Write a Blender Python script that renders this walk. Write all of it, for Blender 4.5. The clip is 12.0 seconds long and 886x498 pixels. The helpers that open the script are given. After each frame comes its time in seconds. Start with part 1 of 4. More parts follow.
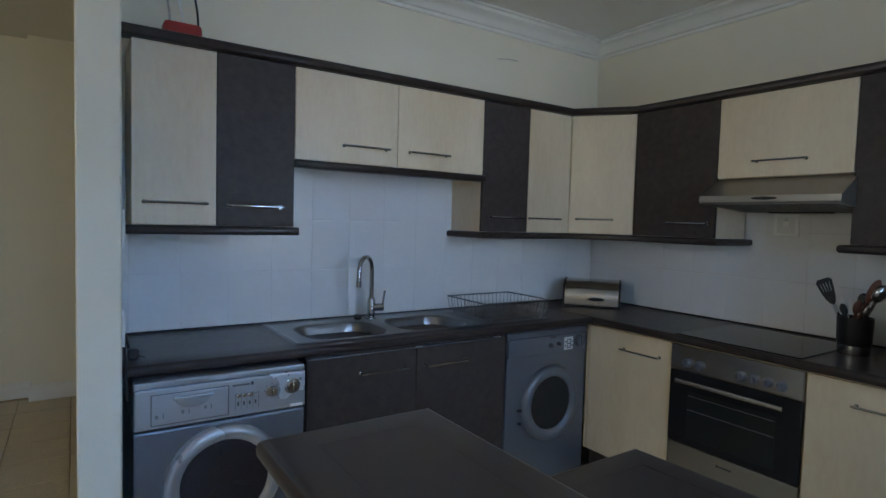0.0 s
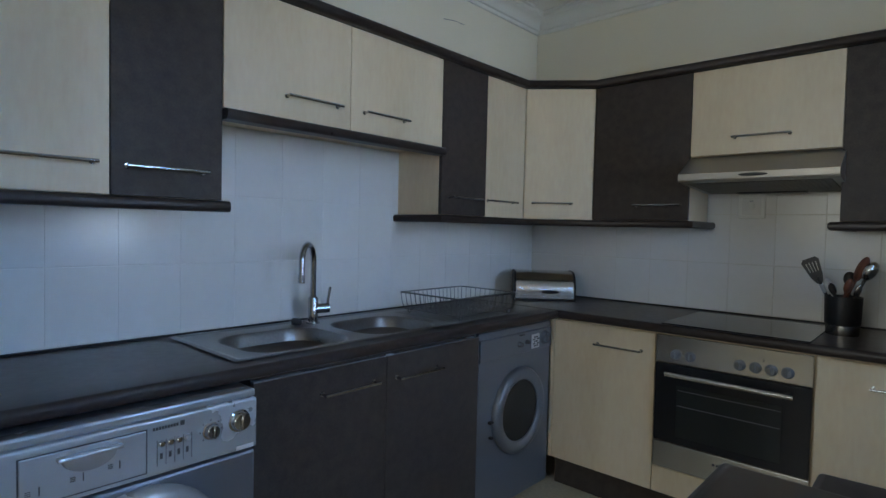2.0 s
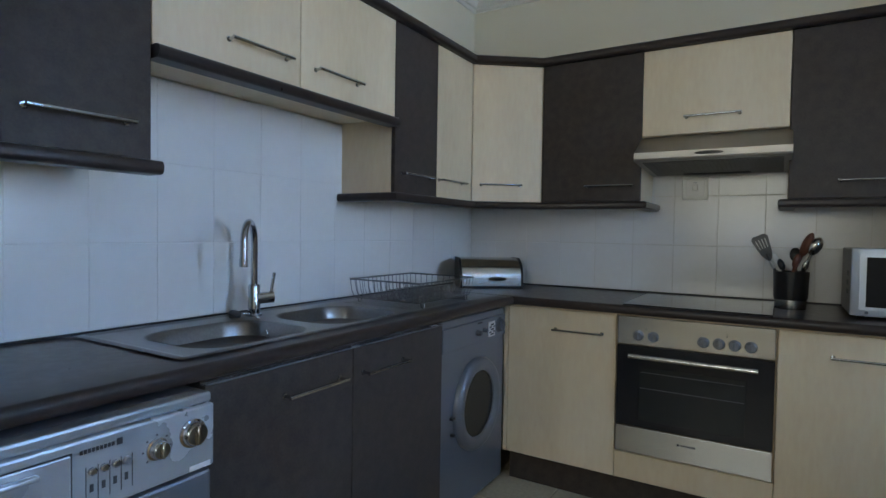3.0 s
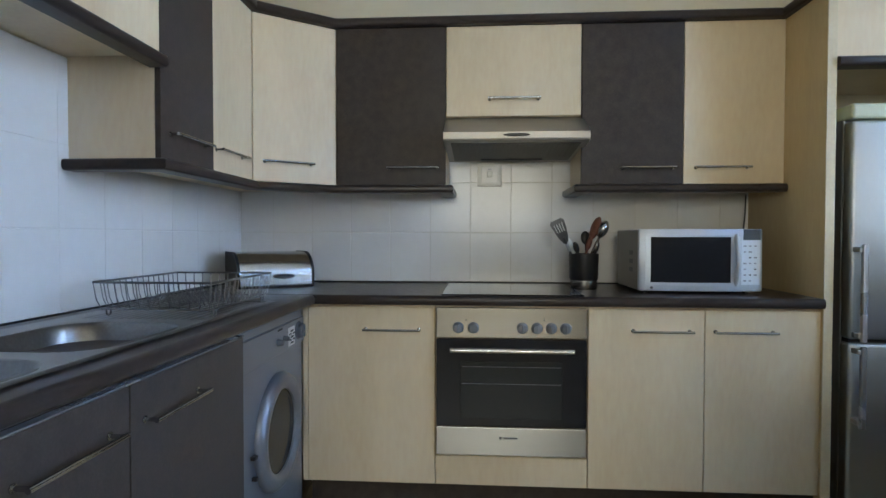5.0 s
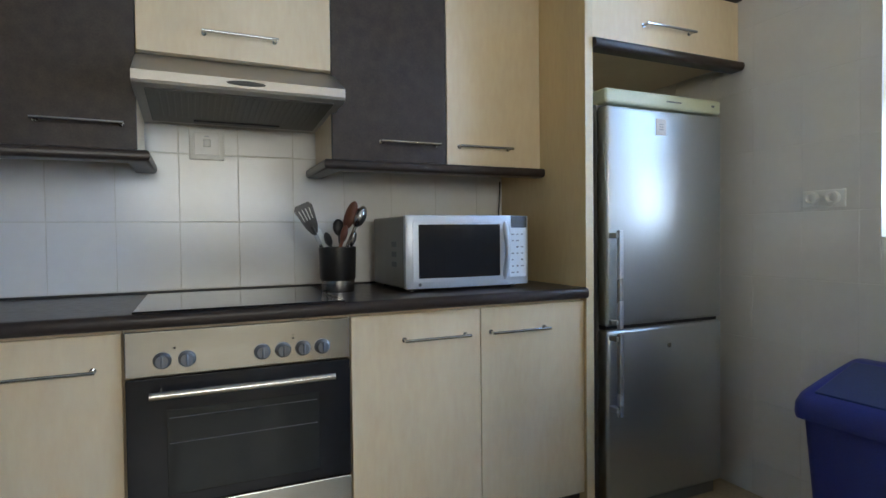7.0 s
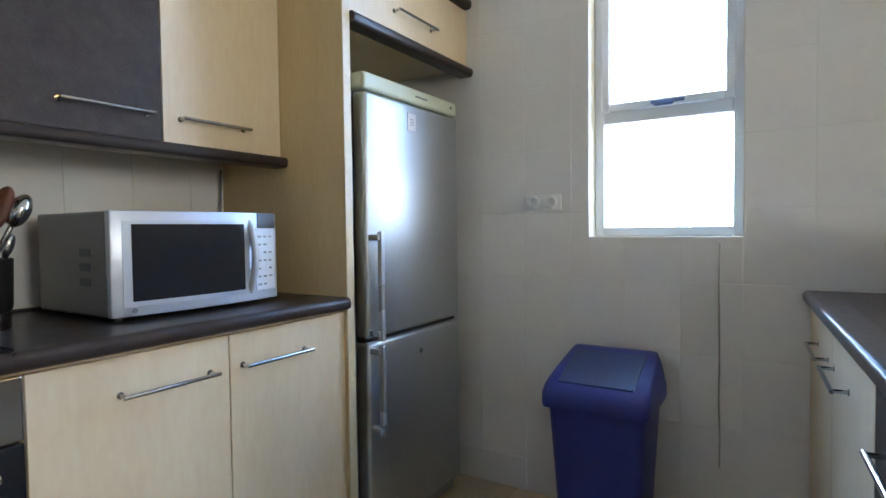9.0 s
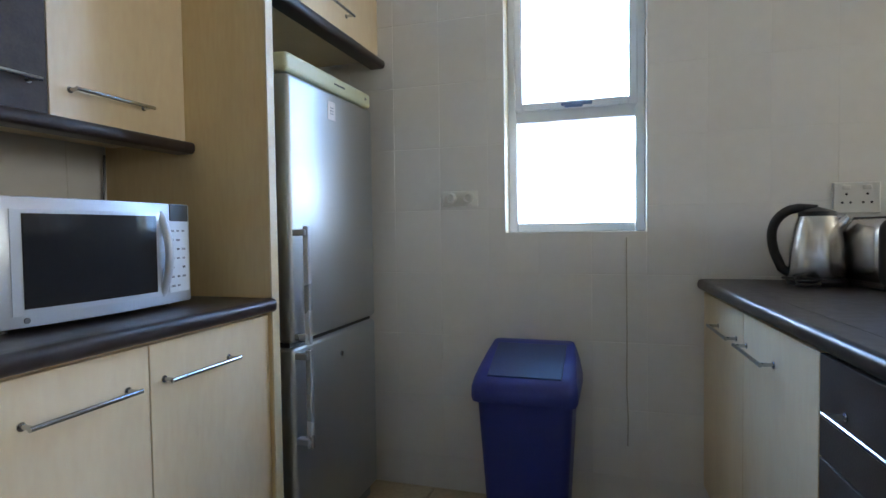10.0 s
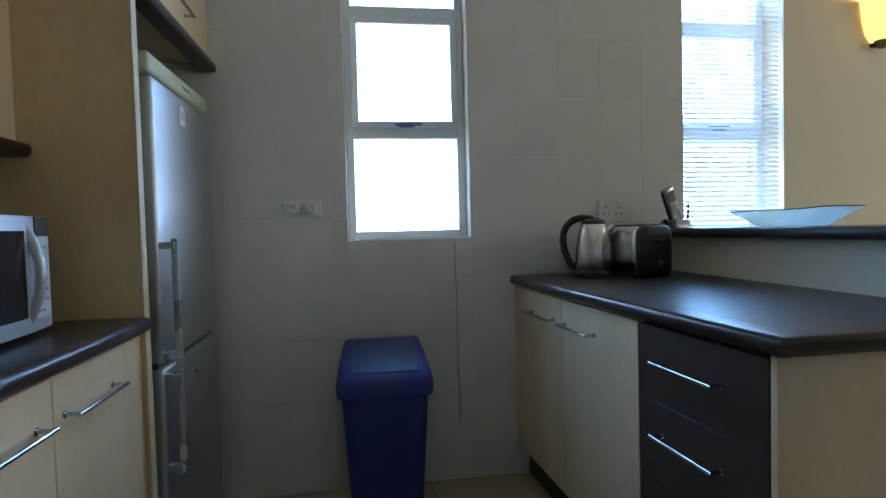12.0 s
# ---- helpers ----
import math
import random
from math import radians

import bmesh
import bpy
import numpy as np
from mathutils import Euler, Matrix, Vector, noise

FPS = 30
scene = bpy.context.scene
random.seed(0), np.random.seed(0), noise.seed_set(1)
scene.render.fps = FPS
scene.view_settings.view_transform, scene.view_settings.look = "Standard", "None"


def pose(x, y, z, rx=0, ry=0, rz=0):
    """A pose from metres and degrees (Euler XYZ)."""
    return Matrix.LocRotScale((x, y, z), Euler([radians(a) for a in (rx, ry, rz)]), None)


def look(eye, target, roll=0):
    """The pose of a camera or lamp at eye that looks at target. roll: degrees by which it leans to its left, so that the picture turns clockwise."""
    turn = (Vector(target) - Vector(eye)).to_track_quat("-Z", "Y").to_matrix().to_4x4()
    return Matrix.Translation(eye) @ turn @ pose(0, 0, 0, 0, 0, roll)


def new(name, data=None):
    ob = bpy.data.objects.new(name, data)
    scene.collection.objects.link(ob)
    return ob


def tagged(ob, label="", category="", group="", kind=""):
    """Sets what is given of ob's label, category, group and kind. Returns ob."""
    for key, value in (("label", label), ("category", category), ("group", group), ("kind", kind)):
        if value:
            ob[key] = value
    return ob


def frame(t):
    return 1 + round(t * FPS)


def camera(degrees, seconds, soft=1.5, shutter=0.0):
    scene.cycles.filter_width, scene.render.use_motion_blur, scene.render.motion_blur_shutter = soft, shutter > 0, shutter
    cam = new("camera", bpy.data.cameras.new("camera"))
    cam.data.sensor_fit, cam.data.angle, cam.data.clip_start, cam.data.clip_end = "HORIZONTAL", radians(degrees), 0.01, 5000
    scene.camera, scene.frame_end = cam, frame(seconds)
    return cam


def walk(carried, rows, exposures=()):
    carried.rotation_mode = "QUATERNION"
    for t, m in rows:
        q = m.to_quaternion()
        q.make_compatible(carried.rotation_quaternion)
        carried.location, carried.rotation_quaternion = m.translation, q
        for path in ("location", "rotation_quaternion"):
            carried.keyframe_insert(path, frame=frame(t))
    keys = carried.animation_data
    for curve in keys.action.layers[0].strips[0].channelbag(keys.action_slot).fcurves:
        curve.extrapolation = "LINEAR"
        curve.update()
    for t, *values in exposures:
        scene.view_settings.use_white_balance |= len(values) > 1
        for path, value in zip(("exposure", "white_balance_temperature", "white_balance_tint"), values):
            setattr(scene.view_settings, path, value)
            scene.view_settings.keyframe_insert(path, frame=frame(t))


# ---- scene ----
cam = camera(77.4, 12.0)
PATH = [
    (0, (-0.126, -0.018, 1.42), (0.983, 1.644, 1.316), 1.6),
    (0.5, (-0.107, 0.127, 1.391), (1.035, 1.766, 1.295), 1.6),
    (1, (-0.098, 0.308, 1.359), (1.109, 1.901, 1.273), 1.5),
    (1.5, (-0.128, 0.486, 1.328), (1.19, 1.989, 1.245), 1.4),
    (2, (-0.16, 0.642, 1.3), (1.318, 1.987, 1.226), 1.3),
    (2.5, (-0.157, 0.81, 1.242), (1.44, 2.011, 1.177), 1.1),
    (4.5, (0.011, 1.374, 1.16), (1.97, 1.773, 1.107), 0.4),
    (5, (0.117, 1.412, 1.134), (2.112, 1.544, 1.089), 0.1),
    (5.5, (0.251, 1.434, 1.113), (2.244, 1.271, 1.074), -0.2),
    (6, (0.406, 1.431, 1.087), (2.368, 1.043, 1.057), -0.6),
    (6.5, (0.544, 1.404, 1.088), (2.458, 0.824, 1.053), -0.7),
    (8.5, (1.014, 1.454, 1.113), (2.281, -0.092, 1.041), -0.5),
    (9, (1.112, 1.436, 1.113), (2.169, -0.261, 1.041), -0.7),
    (9.5, (1.247, 1.435, 1.103), (2.077, -0.383, 1.028), -0.8),
    (10, (1.351, 1.482, 1.091), (1.947, -0.426, 1.021), -0.8),
    (10.5, (1.489, 1.52, 1.094), (1.834, -0.448, 1.024), -1.0),
    (11, (1.612, 1.563, 1.092), (1.726, -0.433, 1.022), -1.2),
    (11.5, (1.682, 1.63, 1.096), (1.588, -0.367, 1.026), -1.3),
    (12, (1.723, 1.685, 1.116), (1.428, -0.291, 1.042), -1.5),
]
EXPOSURES = [(0.0, -1.02, 6500, 12), (2.5, -0.80, 6350, 11), (4.5, -0.02, 6700, 12), (5.5, 0.02, 6650, 12), (6.5, 0.06, 6550, 13), (8.5, 0.58, 6500, 17), (10.5, 0.10, 6400, 16),
             (11.5, -0.16, 6350, 15), (12.0, -0.54, 6300, 12)]
walk(cam, [(t, look(eye, target, roll)) for t, eye, target, roll in PATH], EXPOSURES)

# ---- light ----
world = bpy.data.worlds.new("sky")
scene.world = world
world.use_nodes = True
wn = world.node_tree
sky = wn.nodes.new("ShaderNodeTexSky")
sky.sky_type, sky.sun_disc, sky.sun_elevation, sky.sun_rotation = "NISHITA", False, radians(50), radians(20)
wn.links.new(sky.outputs[0], wn.nodes["Background"].inputs[0])
wn.nodes["Background"].inputs[1].default_value = 0.12


def window_light(name, eye, way, w, h, watts, colour, spread=180):
    """An area lamp outside an opening, for daylight or added fill, shining into the room."""
    lamp = bpy.data.lights.new(name, "AREA")
    lamp.shape, lamp.size, lamp.size_y, lamp.energy, lamp.color, lamp.spread = "RECTANGLE", w, h, watts, colour, radians(spread)
    new(name, lamp).matrix_world = look(eye, Vector(eye) + Vector(way))


# the sky shines down through the windows, the sunlit ground outside shines up
BLUE_SKY, WARM_GROUND = (0.13, 0.44, 1.0), (0.92, 0.90, 0.74)
window_light("kitchen_skylight", (1.506, -1.00, 1.75), (0, 1, -0.18), 0.56, 1.40, 18, BLUE_SKY, 130)
window_light("kitchen_ground_light", (1.50, -2.06, 1.55), (0, 1, 0.42), 1.10, 1.75, 52, WARM_GROUND, 150)
window_light("dining_skylight", (-0.04, -1.30, 1.76), (0, 1, -0.42), 0.95, 1.75, 52, BLUE_SKY, 105)
window_light("dining_ground_light", (-0.04, -2.06, 1.55), (0, 1, 0.42), 1.10, 1.75, 28, WARM_GROUND, 150)
# fill added from the west to brighten the oven wall; no source there is known
window_light("west_fill", (-3.46, 1.25, 1.85), (1, 0, 0), 1.8, 1.30, 68, (0.88, 0.90, 0.80))

# ---- materials ----


def material(name, base, rough=0.5, metal=0.0, vary=0.12, scale=6.0, stretch=(1, 1, 1), fine=80.0, bump=0.05, coat=0.0,
             second=None, island=0.0, spec=0.5, detail=6.0):
    """A surface with variation at two scales, in metres of the object's own space."""
    m = bpy.data.materials.new(name)
    m.use_nodes = True
    t = m.node_tree
    n, link = t.nodes, t.links.new
    b = n["Principled BSDF"]
    b.inputs["Metallic"].default_value = metal
    b.inputs["Coat Weight"].default_value = coat
    b.inputs["Specular IOR Level"].default_value = spec
    co, mp = n.new("ShaderNodeTexCoord"), n.new("ShaderNodeMapping")
    mp.inputs["Scale"].default_value = stretch
    link(co.outputs["Object"], mp.inputs[0])
    info = n.new("ShaderNodeObjectInfo")
    shift = n.new("ShaderNodeVectorMath")
    shift.operation = "SCALE"
    shift.inputs[0].default_value = (7.3, 3.1, 5.7)
    link(info.outputs["Random"], shift.inputs["Scale"])
    link(shift.outputs[0], mp.inputs[1])
    big, small = n.new("ShaderNodeTexNoise"), n.new("ShaderNodeTexNoise")
    big.inputs["Scale"].default_value, big.inputs["Detail"].default_value = scale, detail
    small.inputs["Scale"].default_value, small.inputs["Detail"].default_value = fine, 4
    link(mp.outputs[0], big.inputs[0]), link(mp.outputs[0], small.inputs[0])
    ramp = n.new("ShaderNodeValToRGB")
    ramp.color_ramp.elements[0].position, ramp.color_ramp.elements[1].position = 0.3, 0.72
    other = second or [c * (1 - vary) for c in base]
    ramp.color_ramp.elements[0].color = (*other, 1)
    ramp.color_ramp.elements[1].color = (*base, 1)
    link(big.outputs[0], ramp.inputs[0])
    grain = n.new("ShaderNodeMix")
    grain.data_type, grain.blend_type = "RGBA", "OVERLAY"
    grain.inputs[0].default_value = min(1, vary * 1.6)
    link(ramp.outputs[0], grain.inputs[6]), link(small.outputs[0], grain.inputs[7])
    out = grain.outputs[2]
    if island:
        hsv = n.new("ShaderNodeHueSaturation")
        val = n.new("ShaderNodeMapRange")
        val.inputs["To Min"].default_value, val.inputs["To Max"].default_value = 1 - island, 1 + island
        link(info.outputs["Random"], val.inputs[0]), link(val.outputs[0], hsv.inputs["Value"]), link(out, hsv.inputs["Color"])
        out = hsv.outputs[0]
    link(out, b.inputs["Base Color"])
    rr = n.new("ShaderNodeMapRange")
    rr.inputs["To Min"].default_value, rr.inputs["To Max"].default_value = max(0.02, rough * 0.8), min(1, rough * 1.25)
    link(big.outputs[0], rr.inputs[0]), link(rr.outputs[0], b.inputs["Roughness"])
    if bump:
        bp = n.new("ShaderNodeBump")
        bp.inputs["Strength"].default_value, bp.inputs["Distance"].default_value = bump, 0.002
        link(small.outputs[0], bp.inputs["Height"]), link(bp.outputs[0], b.inputs["Normal"])
    return m


def glass(name, colour, rough=0.0, solid=True):
    m = bpy.data.materials.new(name)
    m.use_nodes = True
    b = m.node_tree.nodes["Principled BSDF"]
    b.inputs["Base Color"].default_value = (*colour, 1)
    b.inputs["Roughness"].default_value, b.inputs["Transmission Weight"].default_value = rough, 1.0
    b.inputs["IOR"].default_value = 1.22 if solid else 1.02
    return m


def glow(name, colour, strength):
    m = bpy.data.materials.new(name)
    m.use_nodes = True
    b = m.node_tree.nodes["Principled BSDF"]
    b.inputs["Base Color"].default_value = (*colour, 1)
    b.inputs["Emission Color"].default_value, b.inputs["Emission Strength"].default_value = (*colour, 1), strength
    return m


PAINT = material("cream_wall_paint", (0.76, 0.70, 0.55), 0.7, vary=0.05, scale=1.5, fine=220, bump=0.06)
CEILING = material("ceiling_paint", (0.80, 0.77, 0.68), 0.8, vary=0.04, scale=1.2, fine=200, bump=0.05)
CORNICE = material("white_cornice_plaster", (0.76, 0.74, 0.66), 0.6, vary=0.04)
TILE = material("glazed_white_tile", (0.74, 0.72, 0.69), 0.18, vary=0.05, scale=2.5, fine=30, bump=0.035, island=0.012)
GROUT = material("tile_grout", (0.68, 0.66, 0.60), 0.9, second=(0.56, 0.52, 0.45), vary=0.1, scale=2.2)
PALE_GROUT = material("pale_tile_grout", (0.70, 0.68, 0.645), 0.6, vary=0.05, scale=4)
FLOOR_TILE = material("beige_floor_tile", (0.50, 0.405, 0.265), 0.3, vary=0.16, scale=5, fine=60, bump=0.05, island=0.05)
FLOOR_GROUT = material("floor_grout", (0.36, 0.28, 0.2), 0.9, vary=0.2)
MAPLE = material("pale_maple_laminate", (0.75, 0.61, 0.42), 0.36, second=(0.64, 0.505, 0.325), vary=0.08, scale=2.6, stretch=(1.6, 1.6, 0.45),
                 fine=38, bump=0.015, island=0.025)
HONEY = material("honey_maple_panel", (0.68, 0.51, 0.27), 0.36, second=(0.58, 0.42, 0.21), vary=0.09, scale=3.6, stretch=(1.5, 1.5, 0.22), fine=60, bump=0.02)
DARK = material("dark_slate_laminate", (0.066, 0.052, 0.044), 0.42, second=(0.048, 0.038, 0.033), vary=0.16, scale=28, fine=190, bump=0.14, detail=9, spec=0.18)
WORKTOP = material("dark_brown_worktop_laminate", (0.038, 0.028, 0.026), 0.30, second=(0.030, 0.022, 0.020), vary=0.10, scale=40, fine=240, bump=0.03, spec=0.32)
HOOD_STEEL = material("dulled_hood_steel", (0.44, 0.42, 0.39), 0.42, 1.0, vary=0.10, scale=3, stretch=(0.5, 1, 6), fine=160, bump=0.03)
STEEL = material("brushed_steel", (0.60, 0.598, 0.595), 0.24, 1.0, vary=0.10, scale=3, stretch=(0.5, 1, 6), fine=160, bump=0.03)
BRIGHT_STEEL = material("bright_kettle_steel", (0.72, 0.71, 0.69), 0.24, 1.0, vary=0.06, scale=4, stretch=(1, 1, 5), fine=160, bump=0.02)
SINK = material("satin_sink_steel", (0.25, 0.25, 0.255), 0.30, 1.0, vary=0.12, scale=7, fine=120, bump=0.02)
WIRE = material("dull_steel_wire", (0.24, 0.24, 0.25), 0.34, 1.0, vary=0.08, scale=20, bump=0)
CHROME = material("polished_chrome", (0.50, 0.52, 0.55), 0.09, 1.0, vary=0.03, bump=0)
SILVER = material("silver_appliance_enamel", (0.30, 0.315, 0.345), 0.34, 0.6, vary=0.04, scale=3, fine=300, bump=0.02)
SILVER_LIGHT = material("light_silver_plastic", (0.46, 0.475, 0.50), 0.26, 0.6, vary=0.03, scale=3, fine=300, bump=0.01)
FASCIA = material("bright_silver_control_panel", (0.52, 0.535, 0.56), 0.27, 0.5, vary=0.03, scale=3, fine=300, bump=0.01)
SLATE_SILVER = material("slate_silver_enamel", (0.20, 0.213, 0.245), 0.32, 0.6, vary=0.04, scale=3, fine=300, bump=0.02)
MICRO = material("pale_silver_microwave_plastic", (0.50, 0.54, 0.60), 0.3, 0.35, vary=0.03, scale=3, fine=300, bump=0.01)
# casing grey is set darker to hold the shade on the unlit side
CASING = material("shade_grey_microwave_casing", (0.22, 0.215, 0.205), 0.4, 0.4, vary=0.05, scale=4, fine=260, bump=0.03)
KEYPAD = material("pale_blue_keypad_film", (0.64, 0.69, 0.75), 0.35, vary=0.04, scale=20)
FRIDGE = material("brushed_silver_fridge_skin", (0.46, 0.48, 0.49), 0.36, 0.9, vary=0.02, scale=1.2, stretch=(1, 4, 0.4), fine=140, bump=0, detail=1.0)
DRUM = material("dark_glossy_drum_glass", (0.07, 0.07, 0.085), 0.10, 0.6, vary=0.2, scale=12, bump=0)
PALE_GREEN = material("pale_green_grey_plastic", (0.52, 0.54, 0.38), 0.4, vary=0.04)
BLACK = material("black_plastic", (0.018, 0.018, 0.02), 0.35, vary=0.2, scale=10)
BLACK_GLASS = material("black_oven_glass", (0.017, 0.017, 0.019), 0.06, vary=0.04, bump=0, spec=0.24)
SMOKE = material("smoked_window_glass", (0.022, 0.024, 0.024), 0.08, vary=0.04, bump=0, spec=0.24)
WHITE = material("white_plastic", (0.78, 0.77, 0.73), 0.35, vary=0.03)
ALU = material("white_coated_aluminium", (0.80, 0.83, 0.87), 0.35, vary=0.04)
BLUE = material("blue_polypropylene", (0.022, 0.035, 0.25), 0.42, vary=0.12, scale=5, fine=200, bump=0.06)
BLUE_DARK = material("dark_blue_swing_lid", (0.028, 0.055, 0.17), 0.34, vary=0.15, scale=5, fine=200, bump=0.06)
STAY = material("blue_grey_window_stay", (0.10, 0.16, 0.32), 0.4, vary=0.1)
RED = material("red_plastic", (0.38, 0.03, 0.025), 0.45, vary=0.15)
GREY = material("grey_print", (0.11, 0.115, 0.13), 0.5, vary=0.05)
PRINT = material("dark_print", (0.025, 0.026, 0.03), 0.5, vary=0.05)
FILTER = material("dull_filter_metal", (0.13, 0.125, 0.115), 0.45, 0.7, vary=0.1)
PAPER = material("white_paper_label", (0.72, 0.70, 0.70), 0.7, vary=0.1, scale=60)
BROWN_WOOD = material("brown_wooden_spoon", (0.16, 0.055, 0.03), 0.5, vary=0.25, stretch=(4, 4, 0.5), scale=20)
CORD = material("dull_grey_cable", (0.46, 0.42, 0.35), 0.6, vary=0.15)
WOOD_EDGE = material("pale_edge_banding", (0.66, 0.55, 0.36), 0.4, vary=0.08)
BRASS = material("aged_brass", (0.30, 0.22, 0.10), 0.35, 0.9, vary=0.15)
BLIND = material("white_blind_slat", (0.78, 0.77, 0.72), 0.45, vary=0.03)
PANE = glass("window_pane_glass", (0.97, 0.98, 0.98), 0.0, solid=False)
BOWL_GLASS = glass("sea_green_glass", (0.80, 0.91, 0.88), 0.32)
RIM = material("dark_glass_rim", (0.03, 0.09, 0.11), 0.15, vary=0.1, bump=0)
LAMP_GLASS = glow("warm_lamp_glass", (1.0, 0.66, 0.22), 2.2)
OUTSIDE = glow("bright_hazy_sky", (0.62, 0.82, 1.0), 5.0)
SKIRT = material("white_skirting_paint", (0.74, 0.72, 0.66), 0.5, vary=0.04)

# ---- mesh helpers ----


def part(name, bm, mat, parent=None, label="", smooth=False):
    """Link a bmesh as one mesh object, under a thing or a part."""
    bmesh.ops.recalc_face_normals(bm, faces=bm.faces)
    me = bpy.data.meshes.new(name)
    bm.to_mesh(me)
    bm.free()
    me.materials.append(mat)
    if smooth:
        me.shade_smooth()
        me.set_sharp_from_angle(angle=radians(38))
    ob = new(name, me)
    if parent:
        ob.parent = parent
    return tagged(ob, label)


def thing(name, m, label, category, group=""):
    ob = new(name)
    ob.empty_display_size = 0.1
    ob.matrix_world = m
    return tagged(ob, label, category, group)


def box(x0, x1, y0, y1, z0, z1, bev=0.0, seg=1, bm=None):
    own = bmesh.new()
    bmesh.ops.create_cube(own, size=1.0, matrix=Matrix.Translation(((x0 + x1) / 2, (y0 + y1) / 2, (z0 + z1) / 2)) @ Matrix.Diagonal((x1 - x0, y1 - y0, z1 - z0, 1)))
    if bev:
        bmesh.ops.bevel(own, geom=own.edges[:], offset=bev, segments=seg, affect="EDGES", profile=0.5)
    return join(bm, own)


def join(bm, own):
    if bm is None:
        return own
    me = bpy.data.meshes.new("scratch")
    own.to_mesh(me)
    own.free()
    bm.from_mesh(me)
    bpy.data.meshes.remove(me)
    return bm


def rod(a, b, r, n=12, r2=None, bm=None):
    own = bmesh.new()
    a, b = Vector(a), Vector(b)
    turn = (b - a).to_track_quat("Z", "Y").to_matrix().to_4x4()
    bmesh.ops.create_cone(own, cap_ends=True, segments=n, radius1=r, radius2=r if r2 is None else r2, depth=(b - a).length,
                          matrix=Matrix.Translation((a + b) / 2) @ turn)
    return join(bm, own)


def lathe(profile, n=32, m=None, bm=None, closed=False):
    """Turn a profile of (radius, height) about the z axis of m."""
    own = bmesh.new()
    m = m or Matrix()
    rings = []
    for r, z in profile:
        rings.append([own.verts.new(m @ Vector((r * math.cos(2 * math.pi * k / n), r * math.sin(2 * math.pi * k / n), z))) for k in range(n)])
    pairs = list(zip(rings, rings[1:])) + ([(rings[-1], rings[0])] if closed else [])
    for a, b in pairs:
        for k in range(n):
            own.faces.new((a[k], a[(k + 1) % n], b[(k + 1) % n], b[k]))
    if not closed:
        own.faces.new(rings[0][::-1]), own.faces.new(rings[-1])
    return join(bm, own)


def tube(points, r, n=8, bm=None, loop=False):
    """A round wire through the points."""
    own = bmesh.new()
    pts = [Vector(p) for p in points]
    rings, up = [], Vector((0.31, 0.17, 0.93))
    for i, p in enumerate(pts):
        a = pts[i - 1] if i or loop else pts[0]
        b = pts[(i + 1) % len(pts)] if i + 1 < len(pts) or loop else pts[-1]
        d = (b - a).normalized()
        side = d.cross(up).normalized()
        up = side.cross(d).normalized()
        rings.append([own.verts.new(p + r * (math.cos(2 * math.pi * k / n) * side + math.sin(2 * math.pi * k / n) * up)) for k in range(n)])
    for a, b in list(zip(rings, rings[1:])) + ([(rings[-1], rings[0])] if loop else []):
        for k in range(n):
            own.faces.new((a[k], a[(k + 1) % n], b[(k + 1) % n], b[k]))
    if not loop:
        own.faces.new(rings[0][::-1]), own.faces.new(rings[-1])
    return join(bm, own)


def arc(p0, p1, p2, n=8):
    """Points of a smooth bend from p0 to p2, drawn by p1."""
    p0, p1, p2 = Vector(p0), Vector(p1), Vector(p2)
    return [(1 - s) ** 2 * p0 + 2 * s * (1 - s) * p1 + s * s * p2 for s in (k / n for k in range(n + 1))]


def sweep(path, profile, bm=None):
    """Carry a closed profile of (outwards, up) along a level path of (x, y) with mitred corners; outwards is to the right of the way."""
    own = bmesh.new()
    pts = [Vector(p) for p in path]
    rings = []
    for i, p in enumerate(pts):
        d0 = (p - pts[i - 1]).normalized() if i else (pts[1] - p).normalized()
        d1 = (pts[i + 1] - p).normalized() if i + 1 < len(pts) else d0
        n0, n1 = Vector((d0.y, -d0.x)), Vector((d1.y, -d1.x))
        out = (n0 + n1) / (1 + n0.dot(n1))
        rings.append([own.verts.new((p.x + out.x * o, p.y + out.y * o, z)) for o, z in profile])
    k = len(profile)
    for a, b in zip(rings, rings[1:]):
        for j in range(k):
            own.faces.new((a[j], a[(j + 1) % k], b[(j + 1) % k], b[j]))
    own.faces.new(rings[0][::-1]), own.faces.new(rings[-1])
    return join(bm, own)


def nosed(back, front, z0, z1, r, n=5):
    """The profile of a board whose front edge is rounded above and below."""
    out = [(back, z0)]
    for c, s in ((z0 + r, -1), (z1 - r, 1)):
        for k in range(n + 1):
            a = math.pi / 2 * (k / n) if s > 0 else math.pi / 2 * (k / n - 1)
            out.append((front - r + r * math.cos(a), c + r * math.sin(a)))
    return out + [(back, z1)]


# ---- the rooms ----
E_WALL, N_WALL, S_WALL, TOP = 2.91, 2.65, -0.715, 2.66
W_END, FAR = -3.3, 5.07
WIN1 = (1.240, 1.772, 1.075, 2.42)
WIN2 = (-0.305, 0.222, 0.93, 2.42)


def structure(name, bm, mat, label, smooth=False):
    return tagged(part(name, bm, mat, None, "", smooth), label, "", "", "structure")


